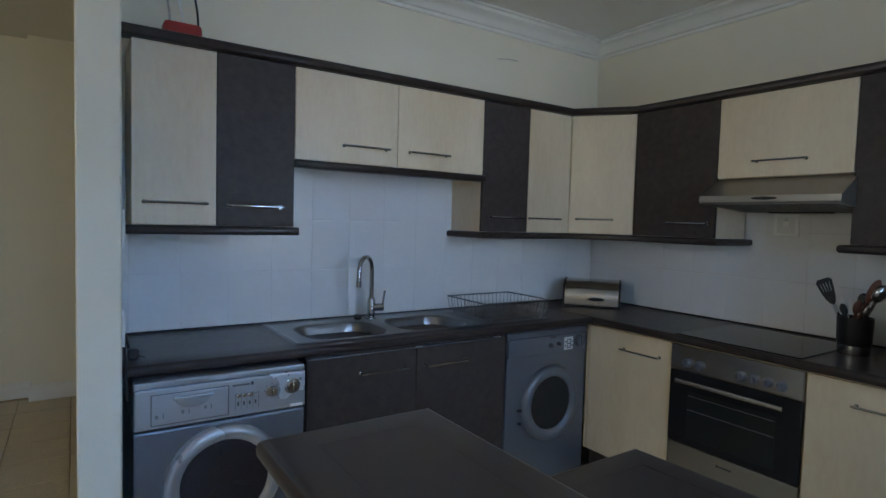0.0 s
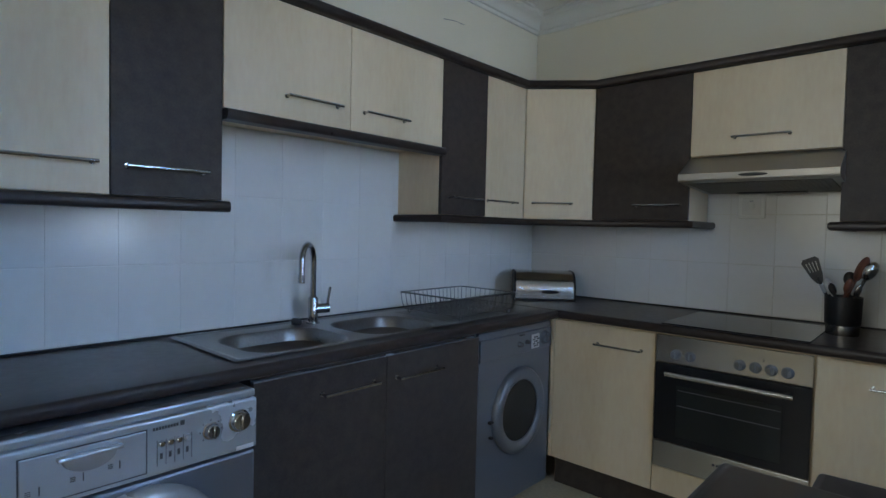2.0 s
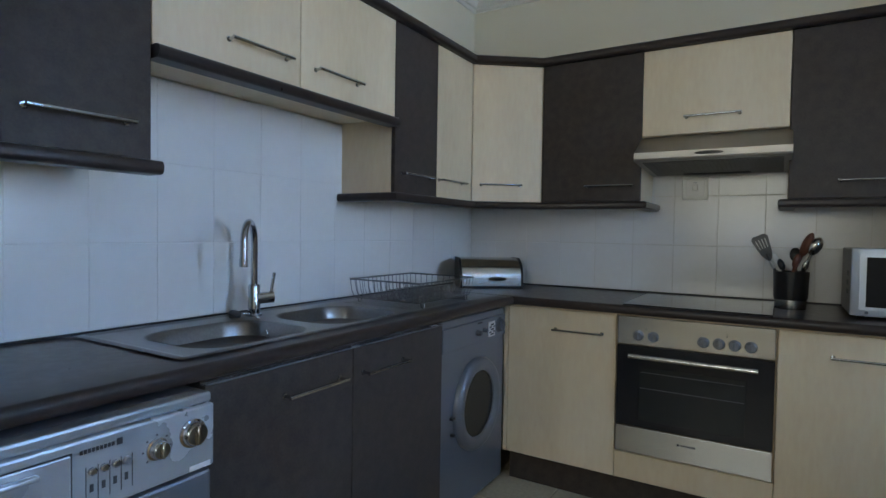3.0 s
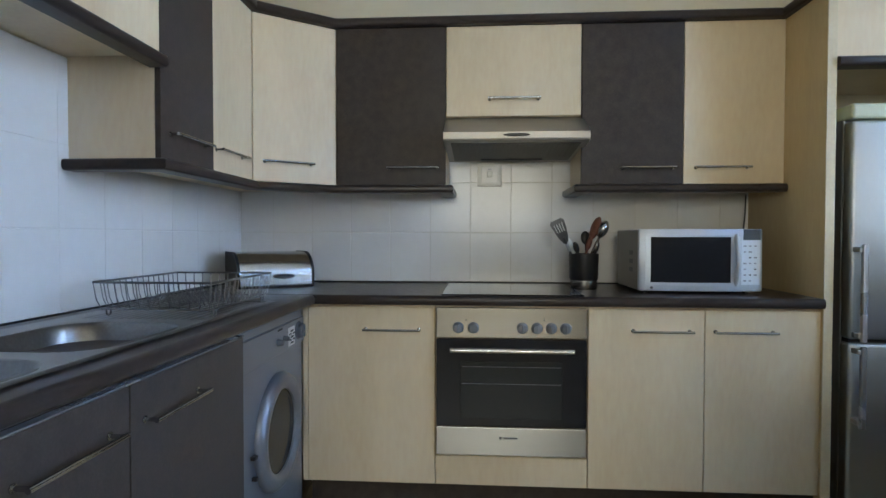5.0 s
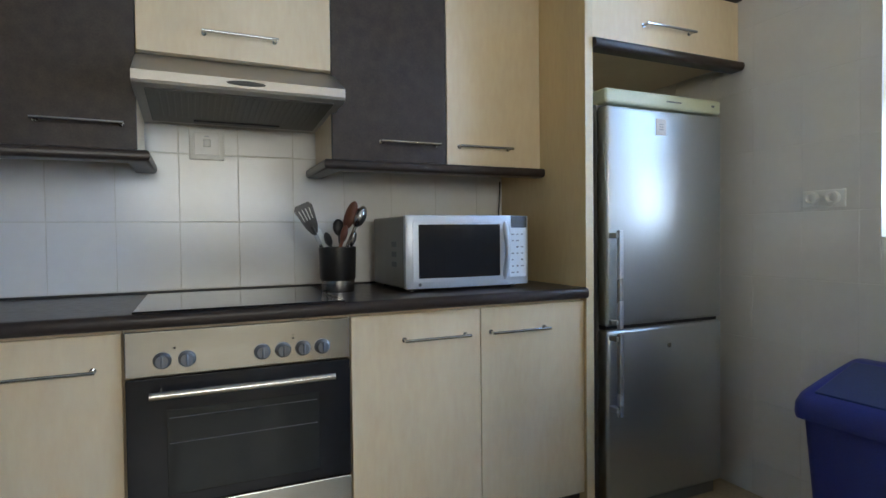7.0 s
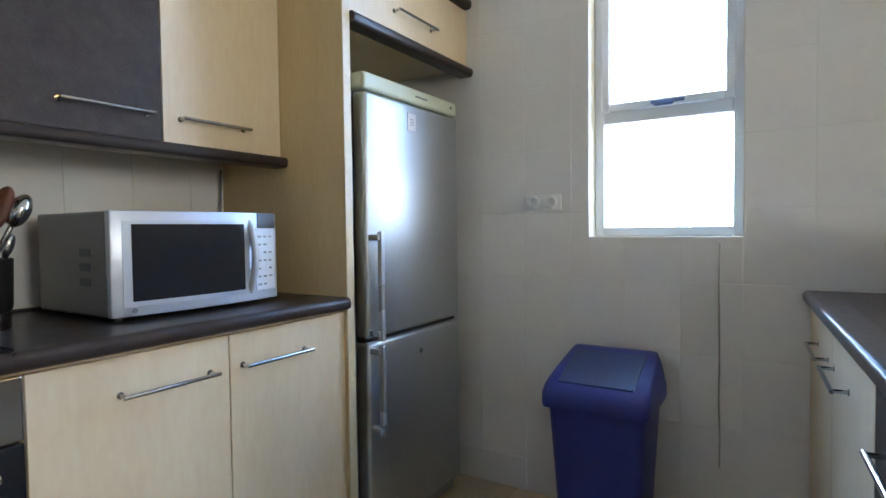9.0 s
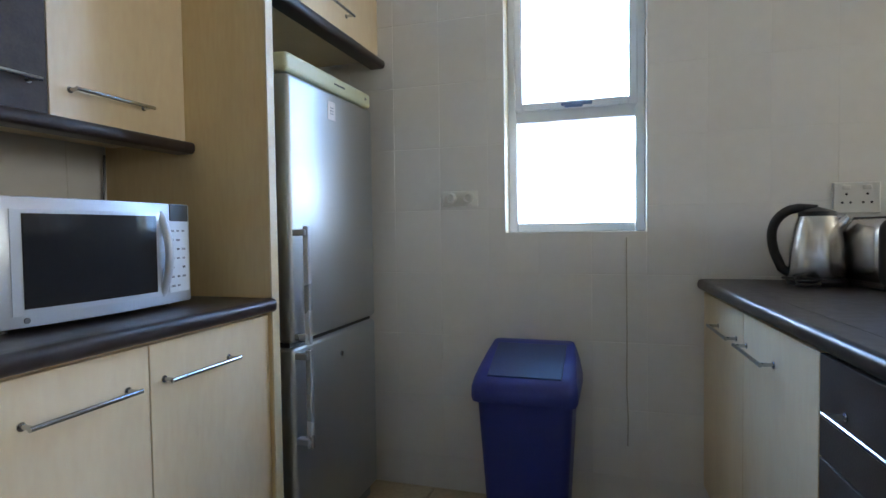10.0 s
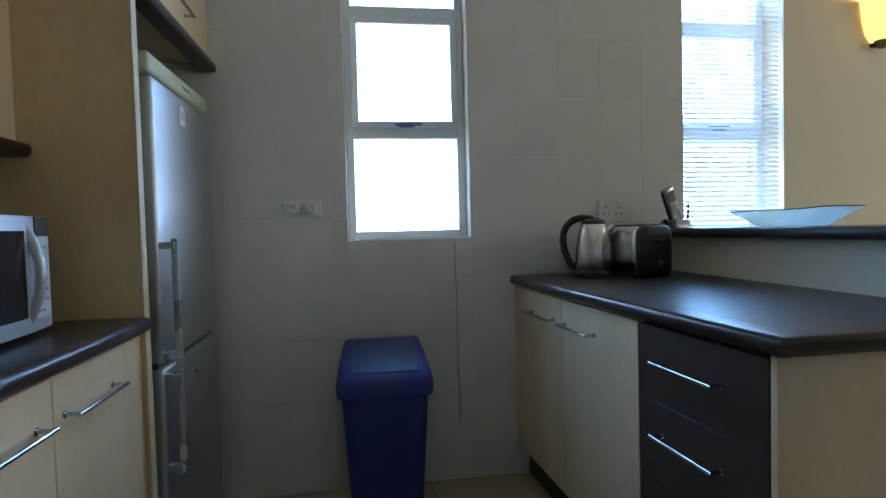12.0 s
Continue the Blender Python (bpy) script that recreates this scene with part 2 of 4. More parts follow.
floor = structure("floor", box(W_END - 0.1, E_WALL + 0.1, S_WALL - 0.25, FAR + 0.2, -0.12, -0.006), FLOOR_GROUT, "beige tiled floor with brown joints")
ceiling = structure("ceiling", box(W_END - 0.1, E_WALL + 0.1, S_WALL - 0.25, FAR + 0.2, TOP, TOP + 0.12), CEILING, "pale painted plaster ceiling")
wall_north = structure("wall_north", box(-0.006, E_WALL, N_WALL, N_WALL + 0.13, -0.01, TOP), PAINT, "cream painted kitchen wall with a tiled splashback")
wall_east = structure("wall_east", box(E_WALL, E_WALL + 0.15, S_WALL - 0.25, N_WALL + 0.13, -0.01, TOP), PAINT, "cream painted kitchen wall behind the oven")
wall_stub = structure("wall_stub", box(-0.124, -0.006, 1.925, N_WALL + 0.13, -0.01, TOP, 0.006, 2), PAINT, "narrow painted wall end beside the washing machine")
wall_far = structure("wall_far", box(-0.40, 1.2, FAR - 0.07, FAR + 0.2, -0.01, TOP, bm=box(W_END, -0.40, FAR + 0.05, FAR + 0.2, -0.01, TOP)), PAINT, "cream wall of the passage with white skirting")
wall_passage = structure("wall_passage", box(1.2, 1.35, N_WALL + 0.13, FAR + 0.2, -0.01, TOP), PAINT, "plain cream wall closing the passage")
# closing wall, never in view; its opening only admits the added west fill
bm = box(W_END - 0.15, W_END, S_WALL - 0.25, 0.35, -0.01, TOP)
box(W_END - 0.15, W_END, 2.15, FAR + 0.2, -0.01, TOP, bm=bm)
box(W_END - 0.15, W_END, 0.35, 2.15, 2.50, TOP, bm=bm)
box(W_END - 0.15, W_END, 0.35, 2.15, -0.01, 1.20, bm=bm)
wall_west = structure("wall_west", bm, PAINT, "plain cream wall closing the dining room, with an opening added for fill light")

y0, y1 = S_WALL - 0.25, S_WALL
bm = box(WIN1[1], E_WALL, y0, y1, -0.01, TOP)
box(WIN2[1], WIN1[0], y0, y1, -0.01, TOP, bm=bm)
box(W_END, WIN2[0], y0, y1, -0.01, TOP, bm=bm)
for w in (WIN1, WIN2):
    box(w[0], w[1], y0, y1, -0.01, w[2], bm=bm)
    box(w[0], w[1], y0, y1, w[3], TOP, bm=bm)
wall_south = structure("wall_south", bm, PAINT, "window wall, tiled in the kitchen and painted beyond")

cove = [(0.0, TOP - 0.105), (0.012, TOP - 0.105), (0.016, TOP - 0.088), (0.030, TOP - 0.084), (0.045, TOP - 0.060), (0.068, TOP - 0.038), (0.092, TOP - 0.030),
        (0.096, TOP - 0.014), (0.112, TOP - 0.010), (0.112, TOP - 0.001), (0.0, TOP - 0.001)]
structure("trim_cornice", sweep([(-0.006, N_WALL), (E_WALL, N_WALL), (E_WALL, S_WALL), (W_END, S_WALL)], cove), CORNICE, "white moulded plaster cornice", True)
skirt = [(0, 0.0), (0.016, 0.0), (0.016, 0.085), (0.010, 0.10), (0.008, 0.118), (0, 0.12)]
bm = sweep([(W_END, FAR + 0.05), (-0.40, FAR + 0.05), (-0.40, FAR - 0.07), (1.2, FAR - 0.07)], skirt)
structure("baseboard", bm, SKIRT, "white painted skirting board")


# ---- windows ----
def window(name, x0, x1, z0, z1, label, deep=0.0):
    """An aluminium window of three lights in a deep reveal."""
    win = thing(name, pose(0, 0, 0), label, "")
    win["kind"] = "structure"
    ya, yb = S_WALL - 0.125 - deep, S_WALL - 0.075 - deep
    f = 0.037
    bm = box(x0, x0 + f, ya, yb, z0, z1, 0.004)
    box(x1 - f, x1, ya, yb, z0, z1, 0.004, bm=bm)
    for z in (z0, z1 - f):
        box(x0 + f, x1 - f, ya, yb, z, z + f, 0.004, bm=bm)
    for z in (1.518, 2.045):
        box(x0 + f, x1 - f, ya, yb, z, z + 0.055, 0.005, bm=bm)
    part("window_frame", bm, ALU, win)
    # the middle light opens: a sash of its own
    bm = bmesh.new()
    s = 0.032
    a, b, c, d = x0 + f - 0.008, x1 - f + 0.008, 1.565, 2.052
    for q in ((a, a + s, c, d), (b - s, b, c, d), (a + s, b - s, c, c + s), (a + s, b - s, d - s, d)):
        box(q[0], q[1], yb - 0.010, yb + 0.012, q[2], q[3], 0.004, bm=bm)
    part("sash", bm, ALU, win)
    for za, zb in ((z0 + f, 1.518), (1.573, 2.045), (2.10, z1 - f)):
        p = part("pane", box(x0 + f, x1 - f, ya + 0.022, ya + 0.026, za, zb), PANE, win)
        p.visible_shadow = False
    mid = (x0 + x1) / 2
    bm = box(mid - 0.07, mid + 0.05, yb + 0.012, yb + 0.020, 1.575, 1.588, 0.003)
    rod((mid + 0.01, yb + 0.012, 1.578), (mid + 0.01, yb + 0.040, 1.573), 0.009, bm=bm)
    box(mid - 0.035, mid + 0.035, yb + 0.030, yb + 0.042, 1.563, 1.577, 0.004, bm=bm)
    part("window_stay", bm, STAY, win, "blue-grey window stay")
    return win


window("window_1", *WIN1, "white aluminium window of three panes, bright daylight behind")
# an invented window, out of view, that frames the west fill lamp
wide = thing("added_west_window", pose(W_END - 0.06, 0.35, 1.20), "unseen wide white window added around the west fill lamp", "")
wide["kind"] = "structure"
bm = box(-0.03, 0.03, 0.0, 1.8, 0.0, 0.05, 0.004)
box(-0.03, 0.03, 0.0, 1.8, 1.25, 1.30, 0.004, bm=bm)
for y in (0.0, 0.58, 1.17, 1.75):
    box(-0.028, 0.028, y, y + 0.05, 0.05, 1.25, 0.004, bm=bm)
part("window_frame", bm, ALU, wide)
window("window_2", *WIN2, "white aluminium dining window behind a venetian blind", 0.065)

blind = thing("venetian_blind", pose(WIN2[0] + 0.012, S_WALL - 0.020, 0), "white venetian blind with open slats over the dining window", "blind")
bw = WIN2[1] - WIN2[0] - 0.024
part("headrail", box(0, bw, -0.016, 0.016, WIN2[3] - 0.03, WIN2[3] - 0.002, 0.003), BLIND, blind)
slat = bmesh.new()
rows = [[slat.verts.new((x, 0.0135 * math.cos(a) * s, 0.0135 * math.sin(a) * s + 0.0015 * (1 - s * s))) for s in (-1, -0.33, 0.33, 1)] for a in (radians(-36),) for x in (0.004, bw - 0.004)]
for k in range(3):
    slat.faces.new((rows[0][k], rows[0][k + 1], rows[1][k + 1], rows[1][k]))
first = part("slat", slat, BLIND, blind)
first.location.z = WIN2[2] + 0.03
for k in range(1, 62):
    o = new("slat", first.data)
    o.parent, o.location.z = blind, WIN2[2] + 0.03 + k * 0.0230
for x in (0.10, bw - 0.10):
    part("ladder_cord", rod((x, 0, WIN2[2] + 0.02), (x, 0, WIN2[3] - 0.03), 0.0012, 6), BLIND, blind)
part("bottom_rail", box(0.004, bw - 0.004, -0.012, 0.012, WIN2[2] + 0.004, WIN2[2] + 0.020, 0.003), BLIND, blind)


structure("backdrop", box(-9.0, 9.0, -7.1, -7.0, -1.0, 8.0), OUTSIDE, "bright hazy sky beyond the windows")


# ---- fitted cupboards ----
def handle(length, x, z, parent, vertical=False):
    """A thin bar handle on two posts, on a front whose face is y = 0."""
    bm = rod((x - length / 2 - 0.008, -0.031, z), (x + length / 2 + 0.008, -0.031, z), 0.0052, 12)
    for s in (-1, 1):
        rod((x + s * length / 2, -0.031, z), (x + s * length / 2, 0.0, z), 0.0045, 10, bm=bm)
        rod((x + s * length / 2, -0.002, z), (x + s * length / 2, 0.0, z), 0.008, 10, bm=bm)
    return part("handle", bm, CHROME, parent, "slim chrome bar handle", True)


def cupboard(name, m, w, z0, z1, depth, fronts, label, group="", carcass=MAPLE):
    """A unit with its front face at y = 0 and its back at y = depth. fronts: (x0, x1, z0, z1, material, handle x, handle z)."""
    unit = thing(name, m, label, "cupboard", group)
    part("body", box(0.001, w - 0.001, 0.0195, depth, z0, z1, 0.001), carcass, unit)
    for x0, x1, a, b, mat, hx, hz in fronts:
        door = part("drawer_front" if "drawer" in name else "door", box(x0 + 0.0015, x1 - 0.0015, 0, 0.018, a + 0.0015, b - 0.0015, 0.0012, 1), mat, unit,
                    "dark slate laminate front" if mat is DARK else "pale maple laminate front")
        if hx is not None:
            handle(0.215, hx, hz, door)
    return unit


N_UP, E_UP, N_BASE, E_BASE = 2.355, 2.588, 2.101, 2.314
UP0, UP1, UPM = 1.364, 2.065, 1.667
north = lambda x, y: pose(x, y, 0)
east = lambda x, y: pose(x, y, 0, 0, 0, -90)
UPG, BASEG = "wall cupboards", "base cupboards"


def wall_unit(m, w, z0, mat, hx, hz=1.445):
    dark = mat is DARK
    return cupboard("wall_cupboard", m, w, z0, UP1, N_WALL - N_UP - 0.003, [(0, w, z0, UP1, mat, hx, hz)],
                    ("dark slate laminate" if dark else "pale maple laminate") + " wall cupboard with chrome bar handle", UPG)


wall_unit(north(0.050, N_UP), 0.301, UP0 + 0.008, MAPLE, 0.150, 1.460)
wall_unit(north(0.351, N_UP), 0.320, UP0 + 0.008, DARK, 0.150, 1.456)
wall_unit(north(0.671, N_UP), 0.506, UPM, MAPLE, 0.336, UPM + 0.080)
wall_unit(north(1.177, N_UP), 0.524, UPM, MAPLE, 0.176, UPM + 0.080)
wall_unit(north(1.701, N_UP), 0.329, UP0, DARK, 0.160)
wall_unit(north(2.030, N_UP), 0.334, UP0, MAPLE, 0.125)
# the corner unit has its door across the corner
corner = thing("wall_cupboard", pose(0, 0, 0), "pale maple corner wall cupboard with an angled door", "cupboard", UPG)
CX, CY = 2.366, 2.061
ca, cb = Vector((CX, N_UP)), Vector((E_UP, CY))
bm = bmesh.new()
foot = [(CX, N_WALL - 0.003), (CX, N_UP + 0.021), (CX + 0.005, N_UP + 0.016), (E_UP + 0.016, CY + 0.005), (E_UP + 0.021, CY + 0.002), (E_WALL - 0.003, CY + 0.002), (E_WALL - 0.003, N_WALL - 0.003)]
lo, hi = ([bm.verts.new((x, y, z)) for x, y in foot] for z in (UP0, UP1))
for k in range(len(foot)):
    bm.faces.new((lo[k], lo[(k + 1) % len(foot)], hi[(k + 1) % len(foot)], hi[k]))
bm.faces.new(lo), bm.faces.new(hi)
part("body", bm, MAPLE, corner)
way = (cb - ca)
door = part("door", box(0.002, way.length - 0.002, 0, 0.018, UP0 + 0.002, UP1 - 0.002, 0.0012), MAPLE, corner, "pale maple laminate front")
door.matrix_local = pose(ca.x, ca.y, 0, 0, 0, math.degrees(math.atan2(way.y, way.x)))
handle(0.200, 0.150, 1.450, door)

wall_unit(east(E_UP, CY), 0.498, UP0, DARK, 0.350, 1.440)
wall_unit(east(E_UP, 1.563), 0.594, UPM, MAPLE, 0.300, UPM + 0.075)
wall_unit(east(E_UP, 0.969), 0.438, UP0, DARK, 0.285, 1.435)
wall_unit(east(E_UP, 0.531), 0.422, UP0, MAPLE, 0.160, 1.435)

# the tall panel, the fridge bridge and the trims
panel = thing("tall_end_panel", pose(2.302, 0.076, 0), "honey maple tall panel between worktop and fridge", "panel")
part("board", box(0.002, E_WALL - 2.305, 0, 0.033, 0.002, UP1, 0.001), HONEY, panel)
part("edge_strip", box(-0.003, 0.002, -0.001, 0.034, 0.002, UP1, 0.001), WOOD_EDGE, panel, "pale edge banding")
bridge = cupboard("bridge_cupboard", east(E_BASE, 0.074), 0.786, 1.812, UP1, 0.58, [(0, 0.786, 1.812, UP1, MAPLE, None, 0)],
                  "pale maple cupboard bridging over the fridge", UPG)
handle(0.24, 0.375, 1.895, [c for c in bridge.children if "door" in c.name][0])

LOW, HIGH = nosed(-0.030, 0.034, 1.328, UP0 - 0.001, 0.014), nosed(-0.045, 0.030, UP1 + 0.001, UP1 + 0.042, 0.016)
TR = "dark trims on the wall cupboards"


def trim_thing(name, path, profile, label):
    return tagged(part(name, sweep(path, profile), WORKTOP, None, "", True), label, "trim", TR)


trim_thing("cupboard_pelmet", [(-0.004, N_UP), (0.684, N_UP)], nosed(-0.030, 0.034, 1.336, UP0 + 0.007, 0.014), "dark rounded pelmet under two wall cupboards")
trim_thing("cupboard_pelmet", [(0.674, N_UP), (1.699, N_UP)], nosed(-0.030, 0.030, UPM - 0.036, UPM - 0.001, 0.014), "dark rounded pelmet under the cupboards above the sink")
trim_thing("cupboard_pelmet", [(1.703, N_WALL - 0.010), (1.703, N_UP), (CX, N_UP), (E_UP, CY), (E_UP, 1.562), (E_WALL - 0.012, 1.562)], LOW,
           "dark rounded pelmet running round the corner cupboards")
trim_thing("cupboard_pelmet", [(E_WALL - 0.012, 0.970), (E_UP, 0.970), (E_UP, 0.110)], LOW, "dark rounded pelmet beside the cooker hood")
trim_thing("cupboard_pelmet", [(E_BASE, 0.074), (E_BASE, S_WALL + 0.012)], nosed(-0.03, 0.034, 1.775, 1.811, 0.014), "dark rounded pelmet under the fridge cupboard")
trim_thing("cupboard_cornice", [(-0.004, N_UP), (CX, N_UP), (E_UP, CY), (E_UP, 0.110), (E_BASE, 0.110), (E_BASE, S_WALL + 0.012)], HIGH, "dark rounded cornice along the tops of the wall cupboards")

# base units
base_h0 = 0.138


def base_unit(m, w, fronts, label, depth=0.58):
    return cupboard("base_cupboard", m, w, base_h0, 0.858, depth, fronts, label, BASEG, DARK if fronts[0][4] is DARK else MAPLE)


base_unit(north(0.645, N_BASE), 1.042, [(0, 0.515, base_h0, 0.840, DARK, 0.346, 0.760), (0.515, 1.042, base_h0, 0.840, DARK, 0.670, 0.756)],
          "sink base cupboard with two dark slate doors", 0.54).name = "sink_cupboard"
tagged(part("edge_strip", box(0.645, 1.687, N_BASE - 0.002, N_BASE + 0.019, 0.8405, 0.8440, 0.001), SILVER_LIGHT), "thin pale strip above the sink cupboard doors", "strip")
base_unit(east(E_BASE, 2.106), 0.518, [(0, 0.518, base_h0, 0.852, MAPLE, 0.345, 0.761)], "pale maple base cupboard with chrome handle beside the oven")
oven_box = base_unit(east(E_BASE, 1.588), 0.603, [(0, 0.603, base_h0, 0.258, MAPLE, None, 0)], "pale maple oven housing with a plain lower panel")
base_unit(east(E_BASE, 0.985), 0.445, [(0, 0.445, base_h0, 0.852, MAPLE, 0.280, 0.767)], "pale maple base cupboard with chrome handle")
base_unit(east(E_BASE, 0.540), 0.432, [(0, 0.432, base_h0, 0.852, MAPLE, 0.147, 0.767)], "pale maple base cupboard with chrome handle")
tagged(part("plinth", box(E_BASE + 0.03, E_BASE + 0.048, 0.110, 2.10, 0.001, base_h0 - 0.001), DARK), "dark plinth board under the oven run", "plinth")
tagged(part("plinth", box(0.645, 1.687, N_BASE + 0.05, N_BASE + 0.068, 0.001, base_h0 - 0.001), DARK), "dark plinth board under the sink cupboard", "plinth")
tagged(part("corner_post", box(E_BASE + 0.001, E_BASE + 0.019, 2.1065, 2.128, base_h0, 0.858, 0.001), MAPLE), "pale maple corner post beside the dryer", "post")
tagged(part("filler_strip", box(0.020, 0.643, N_BASE + 0.015, N_BASE + 0.032, 0.852, 0.860), DARK), "dark filler strip above the washing machine", "filler")

# worktops
EDGE_N, EDGE_E = 2.068, 2.284
BOWLS = ((0.690, 1.090, 2.162, 2.505), (1.150, 1.535, 2.162, 2.505))
worktop = thing("worktop", pose(0, 0, 0), "dark brown mottled laminate worktop with rounded edge", "worktop")
bm = box(-0.004, EDGE_E, 2.505, N_WALL - 0.008, 0.861, 0.900)
for a, b in ((-0.004, 0.705), (1.088, 1.155), (1.532, EDGE_E)):
    box(a, b, 2.190, 2.505, 0.861, 0.900, bm=bm)
part("sink_length", bm, WORKTOP, worktop)
part("rounded_edge", sweep([(-0.004, EDGE_N + 0.058), (EDGE_E, EDGE_N + 0.058)], nosed(-0.064, 0.058, 0.861, 0.900, 0.016)), WORKTOP, worktop, "", True)
part("oven_length", box(EDGE_E + 0.040, E_WALL - 0.008, 0.109, N_WALL - 0.008, 0.861, 0.900), WORKTOP, worktop)
part("rounded_edge", sweep([(EDGE_E + 0.06, N_WALL - 0.008), (EDGE_E + 0.06, 0.109)], nosed(0.020, 0.06, 0.861, 0.900, 0.016)), WORKTOP, worktop, "", True)
tagged(part("worktop_seal", box(-0.004, E_WALL - 0.008, N_WALL - 0.016, N_WALL - 0.0075, 0.900, 0.908, 0.002), BLACK), "thin dark seal behind the worktop", "seal")
tagged(part("worktop_seal", box(E_WALL - 0.016, E_WALL - 0.0075, 0.120, N_WALL - 0.016, 0.900, 0.908, 0.002), BLACK), "thin dark seal behind the worktop", "seal")

# peninsula
# its front runs a little askew to the window wall
SKEW = -0.060
PX, PN = 1.045, 0.790
pen = lambda d: pose(PX + SKEW * d, S_WALL + 0.004 + d, 0, 0, 0, 90 - math.degrees(math.atan(SKEW)))
face_x = lambda y: PX + SKEW * (y - S_WALL)
base_unit(pen(0.0), 0.499, [(0, 0.499, base_h0, 0.852, MAPLE, 0.325, 0.765)], "pale maple peninsula cupboard with chrome handle", 0.57)
base_unit(pen(0.499), 0.499, [(0, 0.499, base_h0, 0.852, MAPLE, 0.140, 0.765)], "pale maple peninsula cupboard with chrome handle", 0.57)
chest = cupboard("drawer_unit", pen(0.998), 0.455, base_h0, 0.858, 0.54,
                 [(0, 0.455, 0.655, 0.852, DARK, 0.215, 0.763), (0, 0.455, 0.440, 0.655, DARK, 0.215, 0.575), (0, 0.455, base_h0, 0.440, DARK, 0.215, 0.37)],
                 "dark slate drawer unit with chrome bar handles", BASEG, DARK)
tagged(part("end_panel", box(0.340, face_x(0.757), 0.742, 0.760, 0.002, 0.859, 0.001), MAPLE), "pale maple panel closing the peninsula end", "panel")
plinth = part("plinth", box(0.0, 1.440, 0.050, 0.068, 0.001, base_h0 - 0.001), DARK)
plinth.matrix_world = pen(0.004)
tagged(plinth, "dark plinth board under the peninsula", "plinth")


def prism(points, z0, z1, bm=None):
    """An upright block over a level outline."""
    own = bmesh.new()
    lo, hi = ([own.verts.new((x, y, z)) for x, y in points] for z in (z0, z1))
    for k in range(len(points)):
        own.faces.new((lo[k], lo[(k + 1) % len(points)], hi[(k + 1) % len(points)], hi[k]))
    own.faces.new(lo[::-1]), own.faces.new(hi)
    return join(bm, own)


q0, q1 = (face_x(S_WALL) - 0.032, S_WALL + 0.008), (face_x(PN) + 0.022 - 0.055, PN - 0.055)
island = thing("peninsula_worktop", pose(0, 0, 0), "dark brown laminate worktop on the peninsula", "worktop")
part("rounded_edge", sweep([q0, q1, (0.338, PN - 0.055)], nosed(-0.02, 0.055, 0.861, 0.900, 0.016)), WORKTOP, island, "", True)
part("board", prism([(0.338, S_WALL + 0.008), (q0[0] - 0.0204, q0[1]), (q1[0] - 0.0204, q1[1] - 0.0204), (0.338, q1[1] - 0.0204)], 0.861, 0.900), WORKTOP, island)
structure("wall_bar", box(0.165, 0.336, S_WALL, 0.720, -0.01, 1.055, 0.003), PAINT, "low cream wall carrying the breakfast bar")
B0, B1, BN = 0.094, 0.395, 0.792
bar = thing("breakfast_bar", pose(0, 0, 0), "dark brown raised breakfast bar top", "counter")
part("rounded_edge", sweep([(B1 - 0.04, S_WALL + 0.008), (B1 - 0.04, BN - 0.04), (B0 + 0.04, BN - 0.04), (B0 + 0.04, S_WALL + 0.008)], nosed(-0.03, 0.04, 1.056, 1.093, 0.016)), WORKTOP, bar, "", True)
part("board", box(B0 + 0.0704, B1 - 0.0704, S_WALL + 0.008, BN - 0.0704, 1.056, 1.093), WORKTOP, bar)


# ---- appliances ----
def bars(name, parent, rects, y, mat):
    """Small printed marks on a front, each a thin raised bar (x0, x1, z0, z1)."""
    bm = bmesh.new()
    for x0, x1, z0, z1 in rects:
        box(x0, x1, y - 0.0012, y + 0.001, z0, z1, bm=bm)
    ob = part(name, bm, mat, parent)
    return tagged(ob, kind="stuff") if len(rects) > 2 else ob


def knob(x, z, r, y, parent, mat=CHROME, grip=True, name="knob"):
    """A round knob on a front at height y, with a raised grip across it."""
    m = pose(x, y, z, 90)
    bm = lathe([(r * 1.15, -0.001), (r * 1.15, 0.003), (r, 0.005), (r * 0.92, 0.018), (r * 0.8, 0.021)], 24, m)
    if grip:
        join(bm, box(x - r * 0.16, x + r * 0.16, y - 0.028, y - 0.015, z - r * 0.78, z + r * 0.78, 0.002))
    return part(name, bm, mat, parent, "round control knob", True)


def porthole(x, z, r_out, r_in, y, parent, ring_mat, glass_mat):
    """A round machine door: a proud ring, a dished dark glass and a hinge."""
    m = pose(x, y, z, 90)
    ring = part("door_ring", lathe([(r_out, -0.004), (r_out, 0.010), (r_out - 0.008, 0.024), (r_out - 0.022, 0.032), (r_in + 0.014, 0.030), (r_in, 0.018), (r_in, -0.004)], 56, m, closed=True),
                ring_mat, parent, "", True)
    part("door_glass", lathe([(r_in + 0.004, 0.010), (r_in - 0.010, 0.012), (r_in * 0.75, 0.002), (r_in * 0.4, -0.004), (0.004, -0.006)], 48, m), glass_mat, ring, "dark round door glass", True)
    return ring


washer = thing("washing_machine", north(0.032, 2.030), "silver front-loading washing machine under the worktop", "washing machine")
part("body", box(0, 0.583, 0.004, 0.58, 0.015, 0.680, 0.008, 2, bm=box(0, 0.583, 0.03, 0.58, 0.680, 0.848, 0.006, 2)), SLATE_SILVER, washer)
part("top_edge", box(0, 0.583, 0.004, 0.05, 0.826, 0.849, 0.006, 2), SILVER_LIGHT, washer)
fascia = part("control_panel", box(0.001, 0.582, -0.006, 0.04, 0.690, 0.826, 0.005, 2), FASCIA, washer, "light silver control panel")
